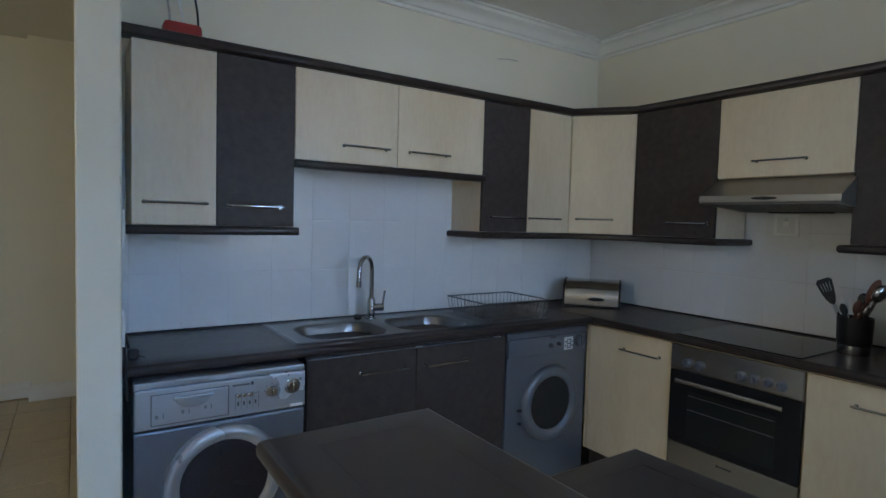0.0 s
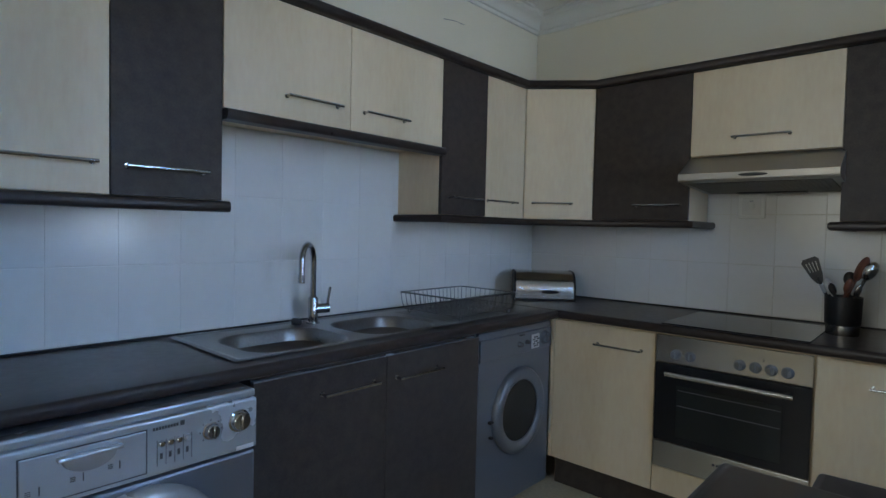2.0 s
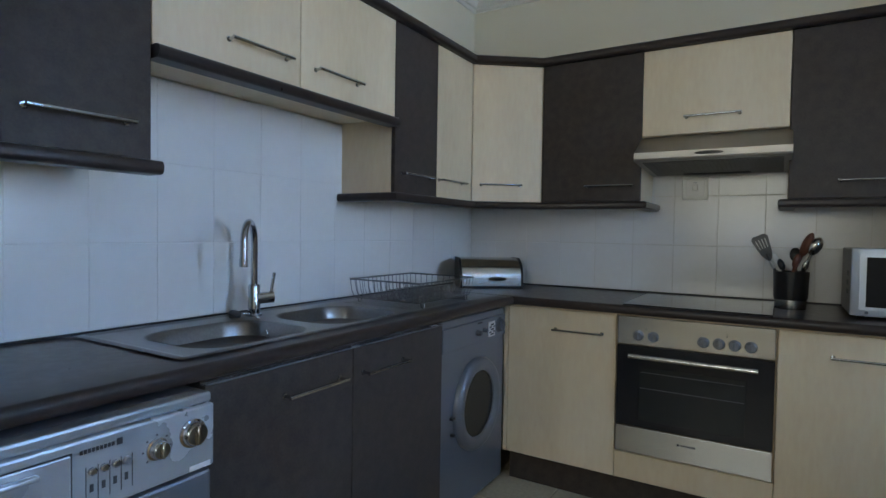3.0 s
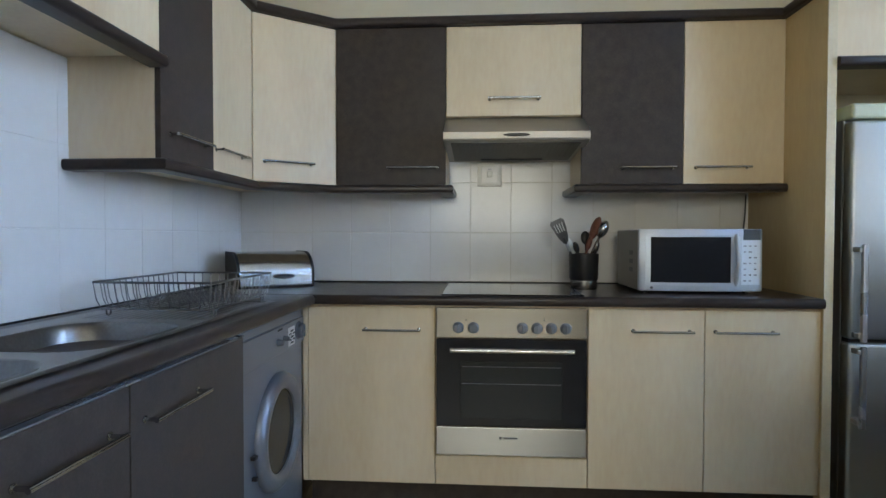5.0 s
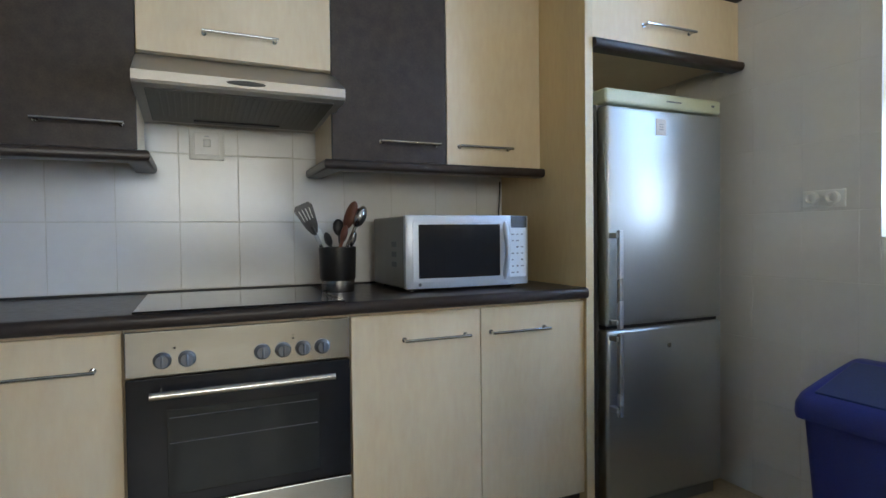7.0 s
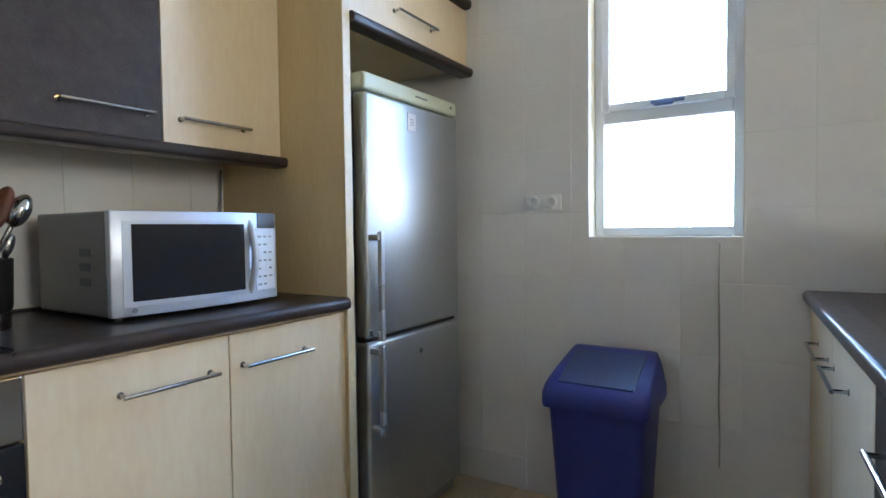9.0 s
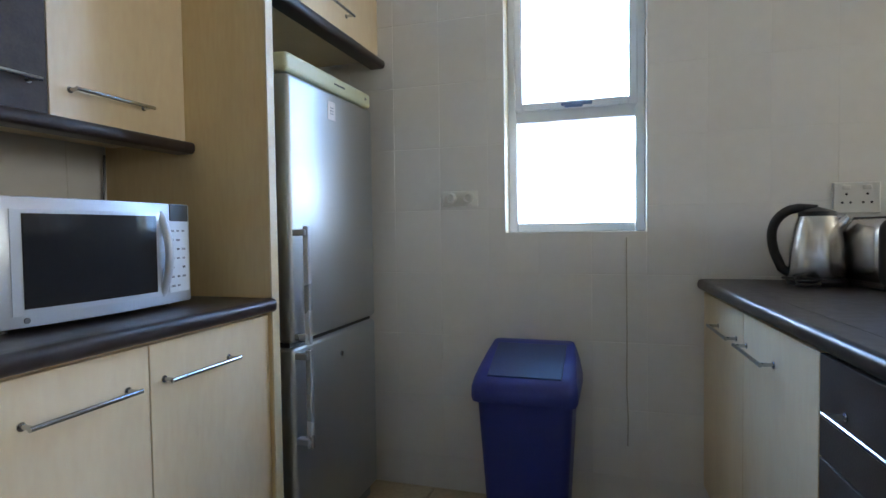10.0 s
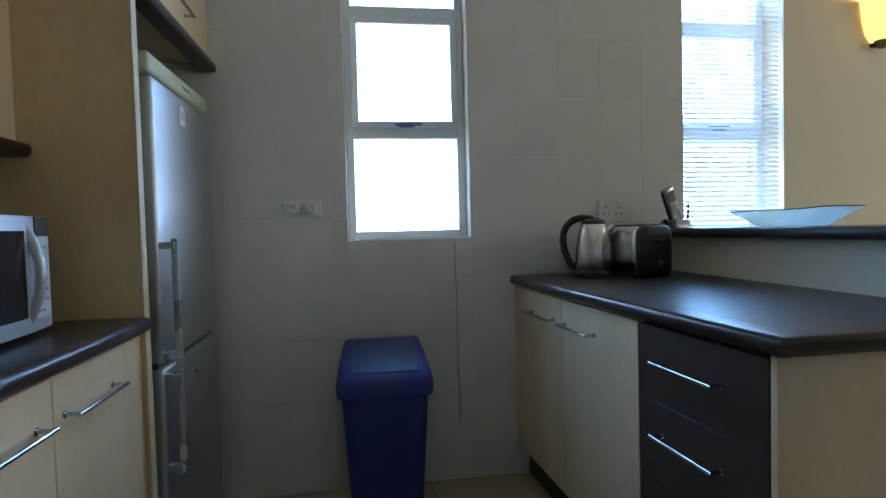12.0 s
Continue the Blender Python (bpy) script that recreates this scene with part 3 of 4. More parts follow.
# a dark plate stands in for the shade in the groove round the drawer
part("drawer_gap", box(0.0495, 0.2995, -0.0074, -0.002, 0.7015, 0.8085), PRINT, fascia)
drawer = part("detergent_drawer", box(0.052, 0.297, -0.010, 0.0, 0.704, 0.806, 0.003, 2), FASCIA, washer)
bm = lathe([(0.056, -0.002), (0.052, 0.008), (0.036, 0.015), (0.004, 0.018)], 32, pose(0.18, -0.009, 0.786, 90) @ Matrix.Diagonal((1, 0.66, 1, 1)))
bmesh.ops.bisect_plane(bm, geom=bm.verts[:] + bm.edges[:] + bm.faces[:], plane_co=(0, 0, 0.786), plane_no=(0, 0, 1), clear_outer=True)
box(0.116, 0.244, -0.028, -0.008, 0.785, 0.795, 0.004, 2, bm=bm)
part("drawer_pull", bm, SILVER_LIGHT, drawer, "", True)
bars("printed_marks", fascia, [(0.086, 0.088, 0.724, 0.742), (0.166, 0.168, 0.730, 0.748), (0.238, 0.240, 0.735, 0.753)] +
     [(a, a + 0.010, 0.734 + o + h, 0.7355 + o + h) for h in (0.0, 0.004, 0.008) for a, o in ((0.062, -0.006), (0.142, 0.0), (0.215, 0.006))], -0.011, PRINT)
bars("brand_mark", fascia, [(0.312 + 0.0068 * k, 0.3168 + 0.0068 * k, 0.800, 0.8075) for k in range(9)] + [(0.376, 0.386, 0.799, 0.811)], -0.006, PRINT)
for k in range(4):
    part("push_button", lathe([(0.0072, -0.002), (0.0072, 0.006), (0.005, 0.0085)], 16, pose(0.332 + 0.0205 * k, -0.006, 0.7655, 90)), CHROME if k < 3 else SILVER, fascia, "", True)
bars("button_frames", fascia, [(0.3215 + 0.0205 * k, 0.3225 + 0.0205 * k, 0.712, 0.775) for k in range(5)] + [(0.3285 + 0.0205 * k, 0.3345 + 0.0205 * k, 0.728, 0.742) for k in range(4)], -0.006, PRINT)
knob(0.453, 0.766, 0.019, -0.006, fascia), knob(0.530, 0.774, 0.026, -0.006, fascia)
bars("dial_ticks", fascia, [(0.453 + 0.028 * math.cos(a) - 0.0016, 0.453 + 0.028 * math.cos(a) + 0.0016, 0.766 + 0.028 * math.sin(a) - 0.0016, 0.766 + 0.028 * math.sin(a) + 0.0016)
                            for a in (k * math.pi / 4 for k in range(-1, 6))], -0.006, PRINT)
bars("rating_label", fascia, [(0.523, 0.572, 0.693, 0.704)], -0.006, PAPER)
ring = porthole(0.289, 0.462, 0.206, 0.152, 0.004, washer, FASCIA, DRUM)
for a in (100, 220, 340):
    p = part("paddle", box(0.030, 0.118, -0.007, 0.007, 0.0, 0.016, 0.005, 2), DRUM, ring)
    p.matrix_local = pose(0.289, 0.004, 0.462, 90) @ pose(0, 0, -0.004, 0, 0, a)
for x in (0.05, 0.53):
    part("foot", rod((x, 0.06, 0.001), (x, 0.06, 0.018), 0.02, 14), BLACK, washer)

dryer = thing("tumble_dryer", north(1.720, 2.130), "silver tumble dryer with a dark round door", "tumble dryer")
part("body", box(0, 0.592, 0.0, 0.53, 0.015, 0.845, 0.008, 2), SLATE_SILVER, dryer)
fascia = part("control_panel", box(0.004, 0.588, -0.008, 0.01, 0.712, 0.812, 0.004, 2), SLATE_SILVER, dryer)
knob(0.520, 0.765, 0.031, -0.008, fascia, GREY), knob(0.300, 0.758, 0.011, -0.008, fascia, GREY, False), knob(0.360, 0.762, 0.009, -0.008, fascia, GREY, False)
bars("sticker", fascia, [(0.405, 0.472, 0.722, 0.792)], -0.009, PAPER)
bars("sticker_print", fascia, [(0.413 + 0.012 * i, 0.420 + 0.012 * i, 0.730 + 0.011 * j, 0.737 + 0.011 * j) for i in range(5) for j in range(5) if (i * 3 + j * 2) % 4], -0.0105, PRINT)
bars("brand_mark", fascia, [(0.300 + 0.009 * k, 0.306 + 0.009 * k, 0.797, 0.803) for k in range(5)], -0.009, PRINT)
ring = porthole(0.312, 0.442, 0.206, 0.146, 0.0, dryer, SLATE_SILVER, SMOKE)
part("door_catch", box(0.080, 0.104, -0.016, 0.002, 0.425, 0.437, 0.002), BLACK, ring)
part("door_catch", box(0.088, 0.104, -0.016, 0.002, 0.355, 0.367, 0.002), BLACK, ring)
for x in (0.05, 0.54):
    part("foot", rod((x, 0.06, 0.001), (x, 0.06, 0.018), 0.02, 14), BLACK, dryer)

oven = thing("oven", east(E_BASE, 1.5855), "built-in steel oven with black glass door", "oven")
part("control_panel", box(0.002, 0.595, -0.008, 0.012, 0.732, 0.852, 0.003, 2), STEEL, oven, "brushed steel control panel")
door = part("door", box(0.003, 0.594, -0.012, 0.012, 0.380, 0.728, 0.003, 2), BLACK_GLASS, oven, "black glass oven door")
part("door_window", box(0.098, 0.500, -0.0135, -0.010, 0.412, 0.640, 0.001), SMOKE, door)
bars("oven_rack", door, [(0.104, 0.494, 0.550, 0.5525), (0.104, 0.494, 0.618, 0.620)], -0.0135, GREY)
bm = rod((0.060, -0.050, 0.690), (0.540, -0.050, 0.690), 0.0105, 16)
for x in (0.085, 0.515):
    rod((x, -0.050, 0.690), (x, -0.010, 0.690), 0.007, 12, bm=bm)
part("handle", bm, STEEL, door, "brushed steel oven handle", True)
lower = part("lower_panel", box(0.002, 0.595, -0.009, 0.012, 0.262, 0.376, 0.003, 2), STEEL, oven, "brushed steel lower panel")
bars("brand_mark", lower, [(0.262 + 0.008 * k, 0.268 + 0.008 * k, 0.331, 0.338) for k in range(1, 8)] + [(0.254, 0.263, 0.330, 0.339)], -0.009, PRINT)
for x in (0.090, 0.150, 0.343, 0.400, 0.456, 0.512):
    knob(x, 0.773, 0.0195, -0.008, oven, SLATE_SILVER)
bars("dial_print", oven, [(x - 0.003, x + 0.003, 0.802, 0.806) for x in (0.12, 0.428)] + [(0.427, 0.430, 0.812, 0.815)], -0.008, PRINT)

hob = thing("ceramic_hob", pose(2.300, 1.023, 0.900), "black ceramic hob set into the worktop", "hob")
part("glass_plate", box(0, 0.515, -0.02, 0.540, 0.0005, 0.006, 0.002), BLACK_GLASS, hob)

hood = thing("cooker_hood", pose(2.45, 0.956, 0), "slim brushed steel cooker hood under the wall cupboard", "cooker hood")
bm = bmesh.new()
side = [(0.0, 1.537), (-0.004, 1.545), (-0.004, 1.572), (0.010, 1.578), (0.158, 1.664), (0.448, 1.664), (0.448, 1.508), (0.40, 1.508), (0.02, 1.533)]
a, b = ([bm.verts.new((x, y, z)) for x, z in side] for y in (0.0, 0.610))
for k in range(len(side)):
    bm.faces.new((a[k], a[(k + 1) % len(side)], b[(k + 1) % len(side)], b[k]))
bm.faces.new(a), bm.faces.new(b)
part("canopy", bm, HOOD_STEEL, hood)
UNDER = pose(0.02, 0, 1.533, 0, 3.77, 0)
filt = part("grease_filter", box(0.012, 0.372, 0.030, 0.580, -0.0035, 0.004, 0.001), FILTER, hood, "dark grease filter")
filt.matrix_local = UNDER
for k in range(26):
    part("filter_slat", box(0.030, 0.300, 0.058 + 0.0193 * k, 0.066 + 0.0193 * k, -0.0050, -0.0030, 0.0006), FILTER, filt)
part("lamp_strip", box(0.325, 0.355, 0.16, 0.45, -0.009, -0.003, 0.002), BLACK, filt)
part("control_slider", lathe([(0.050, 0), (0.048, 0.004), (0.030, 0.006)], 24, pose(-0.003, 0.303, 1.559, 0, -90, 0) @ Matrix.Diagonal((0.15, 1.15, 1, 1))), BLACK, hood, "black control switch", True)
for k in range(13):
    v = part("vent_slot", box(-0.020, 0.020, -0.0045, 0.0045, 0.0, 0.0015), BLACK, hood)
    v.matrix_local = pose(0.105, 0.215 + 0.0145 * k, 1.6234, 0, -25.3, 0)

fridge = thing("fridge_freezer", east(2.288, 0.022), "tall silver fridge freezer with two doors and bar handles", "fridge")
part("cabinet", box(0.004, 0.596, 0.062, 0.60, 0.03, 1.632, 0.006, 2), SILVER, fridge)
part("top_cap", box(0.0, 0.60, 0.004, 0.60, 1.580, 1.637, 0.012, 3), PALE_GREEN, fridge, "pale green-grey top cap")
up = part("upper_door", box(0.0, 0.60, 0, 0.058, 0.748, 1.572, 0.014, 3), FRIDGE, fridge, "brushed silver door", True)
low = part("lower_door", box(0.0, 0.60, 0, 0.058, 0.065, 0.734, 0.014, 3), FRIDGE, fridge, "brushed silver door", True)
part("seal", box(0.010, 0.590, 0.02, 0.06, 0.733, 0.749), BLACK, fridge)
part("kick_plate", box(0.01, 0.59, 0.03, 0.08, 0.004, 0.060, 0.004), SILVER, fridge)


def fridge_handle(za, zb, parent):
    bm = box(0.018, 0.037, -0.046, -0.028, za, zb, 0.004, 2)
    for z in (za + 0.014, zb - 0.030):
        box(0.008, 0.034, -0.040, 0.004, z, z + 0.020, 0.004, 2, bm=bm)
    return part("handle", bm, SILVER_LIGHT, parent, "upright bar handle")


fridge_handle(0.744, 1.108, up), fridge_handle(0.420, 0.728, low)
part("label", box(0.240, 0.292, -0.002, 0.001, 1.474, 1.537), PAPER, up, "white paper label")
bars("label_print", up, [(0.256, 0.276, 1.494 + 0.010 * k, 1.497 + 0.010 * k) for k in range(3)], -0.0022, SILVER)
part("lock", rod((0.305, -0.004, 0.655), (0.305, 0.002, 0.655), 0.009, 16), CHROME, low)
bars("brand_mark", fridge, [(0.30 + 0.010 * k, 0.307 + 0.010 * k, 1.605, 1.611) for k in range(8)] + [(0.545, 0.56, 1.605, 1.614)], 0.004, GREY)

micro = thing("microwave_oven", east(2.446, 0.757), "white and silver microwave oven with dark window", "microwave")
part("casing", box(0, 0.494, 0.018, 0.36, 0.912, 1.165, 0.006, 2), CASING, micro, "grey metal casing, coloured darker for shade")
bm = box(0, 0.494, 0.0, 0.022, 0.912, 1.167, 0.005, 2)
bmesh.ops.subdivide_edges(bm, edges=[e for e in bm.edges if abs(e.verts[0].co.x - e.verts[1].co.x) > 0.3], cuts=10)
for v in bm.verts:
    if v.co.y < 0.01:
        v.co.y -= 0.022 * (1 - ((v.co.x - 0.247) / 0.247) ** 2)
face = part("front", bm, MICRO, micro, "bowed silver front", True)


def bowed(x0, x1, z0, z1, lift, n=10):
    """A thin plate that follows the bowed front."""
    bm = bmesh.new()
    cols = []
    for k in range(n + 1):
        x = x0 + (x1 - x0) * k / n
        y = -0.022 * (1 - ((x - 0.247) / 0.247) ** 2)
        cols.append([bm.verts.new((x, y + d, z)) for d, z in ((0.004, z0), (-lift, z0), (-lift, z1), (0.004, z1))])
    for a, b in zip(cols, cols[1:]):
        for j in range(4):
            bm.faces.new((a[j], a[(j + 1) % 4], b[(j + 1) % 4], b[j]))
    bm.faces.new(cols[0][::-1]), bm.faces.new(cols[-1])
    return bm


part("door", bowed(0.026, 0.398, 0.936, 1.142, 0.0018), MICRO, face)
part("door_window", bowed(0.046, 0.360, 0.948, 1.134, 0.0035), BLACK_GLASS, face, "dark microwave window")
part("display", bowed(0.412, 0.484, 1.122, 1.165, 0.002), BLACK, face, "dark display")
pad = part("keypad", bowed(0.405, 0.482, 0.940, 1.124, 0.0015), KEYPAD, face)
for i in range(7):
    for j in range(3):
        if (i + 2 * j) % 5 != 4:
            x, z, half = 0.418 + 0.022 * j, 0.956 + 0.0235 * i, 0.0045 if (i + j) % 3 else 0.0065
            y = -0.022 * (1 - ((x - 0.247) / 0.247) ** 2)
            part("key", box(x - half, x + half, y - 0.0030, y + 0.002, z - 0.0022, z + 0.0030, 0.0006), GREY if (i * j) % 3 == 1 else SILVER, pad)
for k in range(3):
    part("vent_slots", box(-0.0012, 0.002, 0.09, 0.14, 0.985 + 0.036 * k, 1.004 + 0.036 * k, 0.0005), GREY, micro)
bm = tube(arc((0.384, -0.008, 0.938), (0.384, -0.066, 1.04), (0.384, -0.008, 1.142), 12), 0.0105, 12)
part("handle", bm, MICRO, face, "bowed pale door handle", True)
part("brand_mark", lathe([(0.006, 0), (0.006, 0.002)], 18, pose(0.050, -0.0085, 0.926, 90)), GREY, face)
for x in (0.04, 0.45):
    for y in (0.05, 0.32):
        part("foot", rod((x, y, 0.9005), (x, y, 0.913), 0.012, 10), BLACK, micro)
cable = tube([(2.88, 0.16, 1.00), (2.885, 0.14, 1.15), (2.887, 0.130, 1.25), (2.887, 0.128, 1.34)], 0.0038, 8)
tagged(part("power_cable", cable, BLACK, None, "", True), "black power cable behind the microwave", "cable")

# ---- sink, tap and what stands on the worktop ----
sink = thing("double_sink", pose(0, 0, 0), "stainless steel sink with two bowls and a drainer", "sink")
SX0, SX1, SY0, SY1 = 0.606, 2.020, 2.130, 2.615


def sink_height(x, y):
    """The pressed sheet: a rim, two rounded bowls and a ribbed drainer."""
    edge = min(x - SX0, SX1 - x, y - SY0, SY1 - y)
    z = 0.9045 + 0.0035 * max(0.0, min(1.0, edge / 0.012)) - 0.0045 * max(0.0, min(1.0, (edge - 0.016) / 0.012))
    for x0, x1, y0, y1 in BOWLS:
        hx, hy, r = (x1 - x0) / 2, (y1 - y0) / 2, 0.115
        dx, dy = abs(x - (x0 + x1) / 2) - (hx - r), abs(y - (y0 + y1) / 2) - (hy - r)
        d = r - (math.hypot(max(dx, 0), max(dy, 0)) + min(max(dx, dy), 0))
        s = max(0.0, min(1.0, d / 0.050))
        z -= 0.150 * (s * s * (3 - 2 * s)) + 0.008 * max(0.0, min(1.0, d / 0.14))
    if 1.58 < x < 1.98 and 2.18 < y < 2.54:
        z -= 0.003 * (0.5 + 0.5 * math.cos((y - 2.18) / 0.026 * 2 * math.pi)) * min(1, (x - 1.58) / 0.02, (1.98 - x) / 0.02)
    return z


bm = bmesh.new()
NX, NY = 300, 110
grid = [[bm.verts.new((SX0 + (SX1 - SX0) * i / NX, SY0 + (SY1 - SY0) * j / NY, 0)) for j in range(NY + 1)] for i in range(NX + 1)]
for col in grid:
    for v in col:
        v.co.z = sink_height(v.co.x, v.co.y)
for i in range(NX):
    for j in range(NY):
        bm.faces.new((grid[i][j], grid[i + 1][j], grid[i + 1][j + 1], grid[i][j + 1]))
part("sheet", bm, SINK, sink, "", True)
for x0, x1, y0, y1 in BOWLS:
    part("waste", lathe([(0.040, 0.0), (0.040, 0.004), (0.030, 0.003), (0.004, 0.002)], 28, pose((x0 + x1) / 2, (y0 + y1) / 2, 0.7445)), CHROME, sink, "", True)

tap = thing("mixer_tap", pose(1.143, 2.535, 0.900), "tall chrome swan-neck mixer tap behind the sink", "tap")
part("base", lathe([(0.027, 0.002), (0.027, 0.010), (0.021, 0.013), (0.0205, 0.105), (0.017, 0.112)], 28), CHROME, tap, "", True)
# the spout leans forward over the left bowl
lean = Vector((-0.80, -0.60, 0)).normalized()
pts = [Vector((0, 0, 0.10)), Vector((0, 0, 0.18)), Vector((0, 0, 0.25))] + [Vector((0, 0, 0.255)) + lean * (0.068 - 0.068 * math.cos(a)) + Vector((0, 0, 0.070 * math.sin(a))) for a in (math.pi * k / 14 for k in range(1, 14))] \
    + [Vector((0, 0, 0.235)) + lean * 0.137, Vector((0, 0, 0.205)) + lean * 0.139]
part("spout", tube(pts, 0.0115, 16), CHROME, tap, "", True)
part("aerator", rod(Vector((0, 0, 0.210)) + lean * 0.139, Vector((0, 0, 0.180)) + lean * 0.140, 0.0135, 18), CHROME, tap, "", True)
bm = rod((0.005, -0.004, 0.062), (0.058, -0.030, 0.066), 0.020, 20)
part("valve", bm, CHROME, tap, "", True)
part("lever", rod((0.050, -0.026, 0.075), (0.062, -0.030, 0.150), 0.0048, 12, 0.0058), CHROME, tap, "", True)
plug = thing("sink_plug", pose(1.075, 2.555, 0.903), "black rubber plug with a bead chain by the tap", "plug")
part("rubber", lathe([(0.017, 0), (0.022, 0.012), (0.020, 0.018), (0.008, 0.020)], 20, pose(0, 0, 0, 25)), BLACK, plug, "", True)
bm = bmesh.new()
chain = arc((0.02, -0.01, 0.012), (0.05, -0.06, 0.012), (0.03, -0.10, -0.004), 10) + arc((0.03, -0.11, -0.015), (0.0, -0.18, -0.06), (-0.05, -0.22, -0.015), 14)
for p in chain:
    bmesh.ops.create_icosphere(bm, subdivisions=1, radius=0.0028, matrix=Matrix.Translation(p))
part("chain", bm, CHROME, plug)

rack = thing("dish_rack", pose(1.585, 2.145, 0.907), "empty wire dish rack standing on the drainer", "dish rack")
RW, RD, RH = 0.430, 0.340, 0.098
top_loop = [(0, 0, RH), (RW, 0, RH), (RW, RD, RH), (0, RD, RH)]
bot_loop = [(0.014, 0.014, 0.022), (RW - 0.014, 0.014, 0.022), (RW - 0.014, RD - 0.014, 0.022), (0.014, RD - 0.014, 0.022)]


def side_points(loop, n):
    return [Vector(loop[i]).lerp(Vector(loop[(i + 1) % 4]), k / m) for i in range(4) for m in (n[i % 2],) for k in range(m)]


def loop_wire(loop, r):
    bm = bmesh.new()
    for k in range(4):
        rod(loop[k], loop[(k + 1) % 4], r, 8, bm=bm)
    return bm


part("top_frame", loop_wire(top_loop, 0.0032), WIRE, rack)
part("bottom_frame", loop_wire(bot_loop, 0.0026), WIRE, rack)
for a, b in zip(side_points(top_loop, (15, 11)), side_points(bot_loop, (15, 11))):
    part("wire", tube([a, (a.x * 0.6 + b.x * 0.4, a.y * 0.6 + b.y * 0.4, RH * 0.5), b], 0.0016, 5), WIRE, rack)
for k in range(1, 12):
    y = 0.014 + (RD - 0.028) * k / 12
    part("floor_wire", rod((0.014, y, 0.022), (RW - 0.014, y, 0.022), 0.0016, 5), WIRE, rack)
for k in range(1, 13):
    x = 0.05 + (RW - 0.10) * k / 13
    part("plate_loop", tube(arc((x, 0.07, 0.022), (x, 0.10, 0.095), (x, 0.14, 0.022), 8) + arc((x, 0.16, 0.022), (x, 0.19, 0.095), (x, 0.23, 0.022), 8), 0.0016, 5), WIRE, rack)
for x, y in ((0.045, 0.014), (RW - 0.045, 0.014), (0.045, RD - 0.014), (RW - 0.045, RD - 0.014)):
    part("foot", tube([(x - 0.012, y, 0.024), (x - 0.008, y, 0.004), (x, y, 0.001), (x + 0.008, y, 0.004), (x + 0.012, y, 0.024)], 0.0026, 6), WIRE, rack)

bb = thing("bread_bin", pose(2.452, 2.462, 0.9005, 0, 0, -51.5), "steel roll-top bread bin standing across the corner", "bread bin")
BW = 0.350


def barrel(x0, x1, grow):
    """The bin's side outline carried from x0 to x1."""
    bm = bmesh.new()
    out = [(0.0 - grow, 0.008)] + [(0.105 - (0.105 + grow) * math.cos(a), 0.055 + (0.105 + grow) * math.sin(a)) for a in (math.pi / 2 * k / 10 for k in range(11))] + [(0.215, 0.160 + grow), (0.215, 0.008)]
    a, b = ([bm.verts.new((x, y, z)) for y, z in out] for x in (x0, x1))
    n = len(out)
    for k in range(n):
        bm.faces.new((a[k], a[(k + 1) % n], b[(k + 1) % n], b[k]))
    bm.faces.new(a), bm.faces.new(b)
    return bm


part("roll_front", barrel(0.008, BW - 0.008, 0.0), STEEL, bb, "curved brushed steel front", True)
part("end_cap", barrel(0.0, 0.012, 0.003), BLACK, bb), part("end_cap", barrel(BW - 0.012, BW, 0.003), BLACK, bb)
part("base", box(0.0, BW, -0.002, 0.215, 0.0, 0.014, 0.003), BLACK, bb)
part("handle", lathe([(0.050, -0.002), (0.048, 0.012), (0.036, 0.018)], 24, pose(BW / 2 + 0.03, 0.001, 0.052, 90) @ Matrix.Diagonal((1, 0.24, 1, 1))), BLACK, bb, "black plastic grip", True)

jar = thing("utensil_jar", pose(2.632, 0.946, 0.9005), "black jar with steel foot holding cooking utensils", "utensil jar")
part("foot", lathe([(0.056, 0.0), (0.058, 0.004), (0.059, 0.040), (0.056, 0.042)], 32), STEEL, jar, "steel foot ring", True)
part("cup", lathe([(0.060, 0.041), (0.063, 0.050), (0.066, 0.158), (0.0635, 0.159), (0.059, 0.066), (0.004, 0.062)], 40), BLACK, jar, "", True)


def utensil(name, base, top, mat, label, head):
    t = thing(name, pose(2.632, 0.946, 0.9005), label, "utensil", "utensils in the jar")
    part("stem", rod(base, top, 0.005, 10, 0.006), mat, t, "", True)
    head(t, Vector(base), Vector(top))
    return t


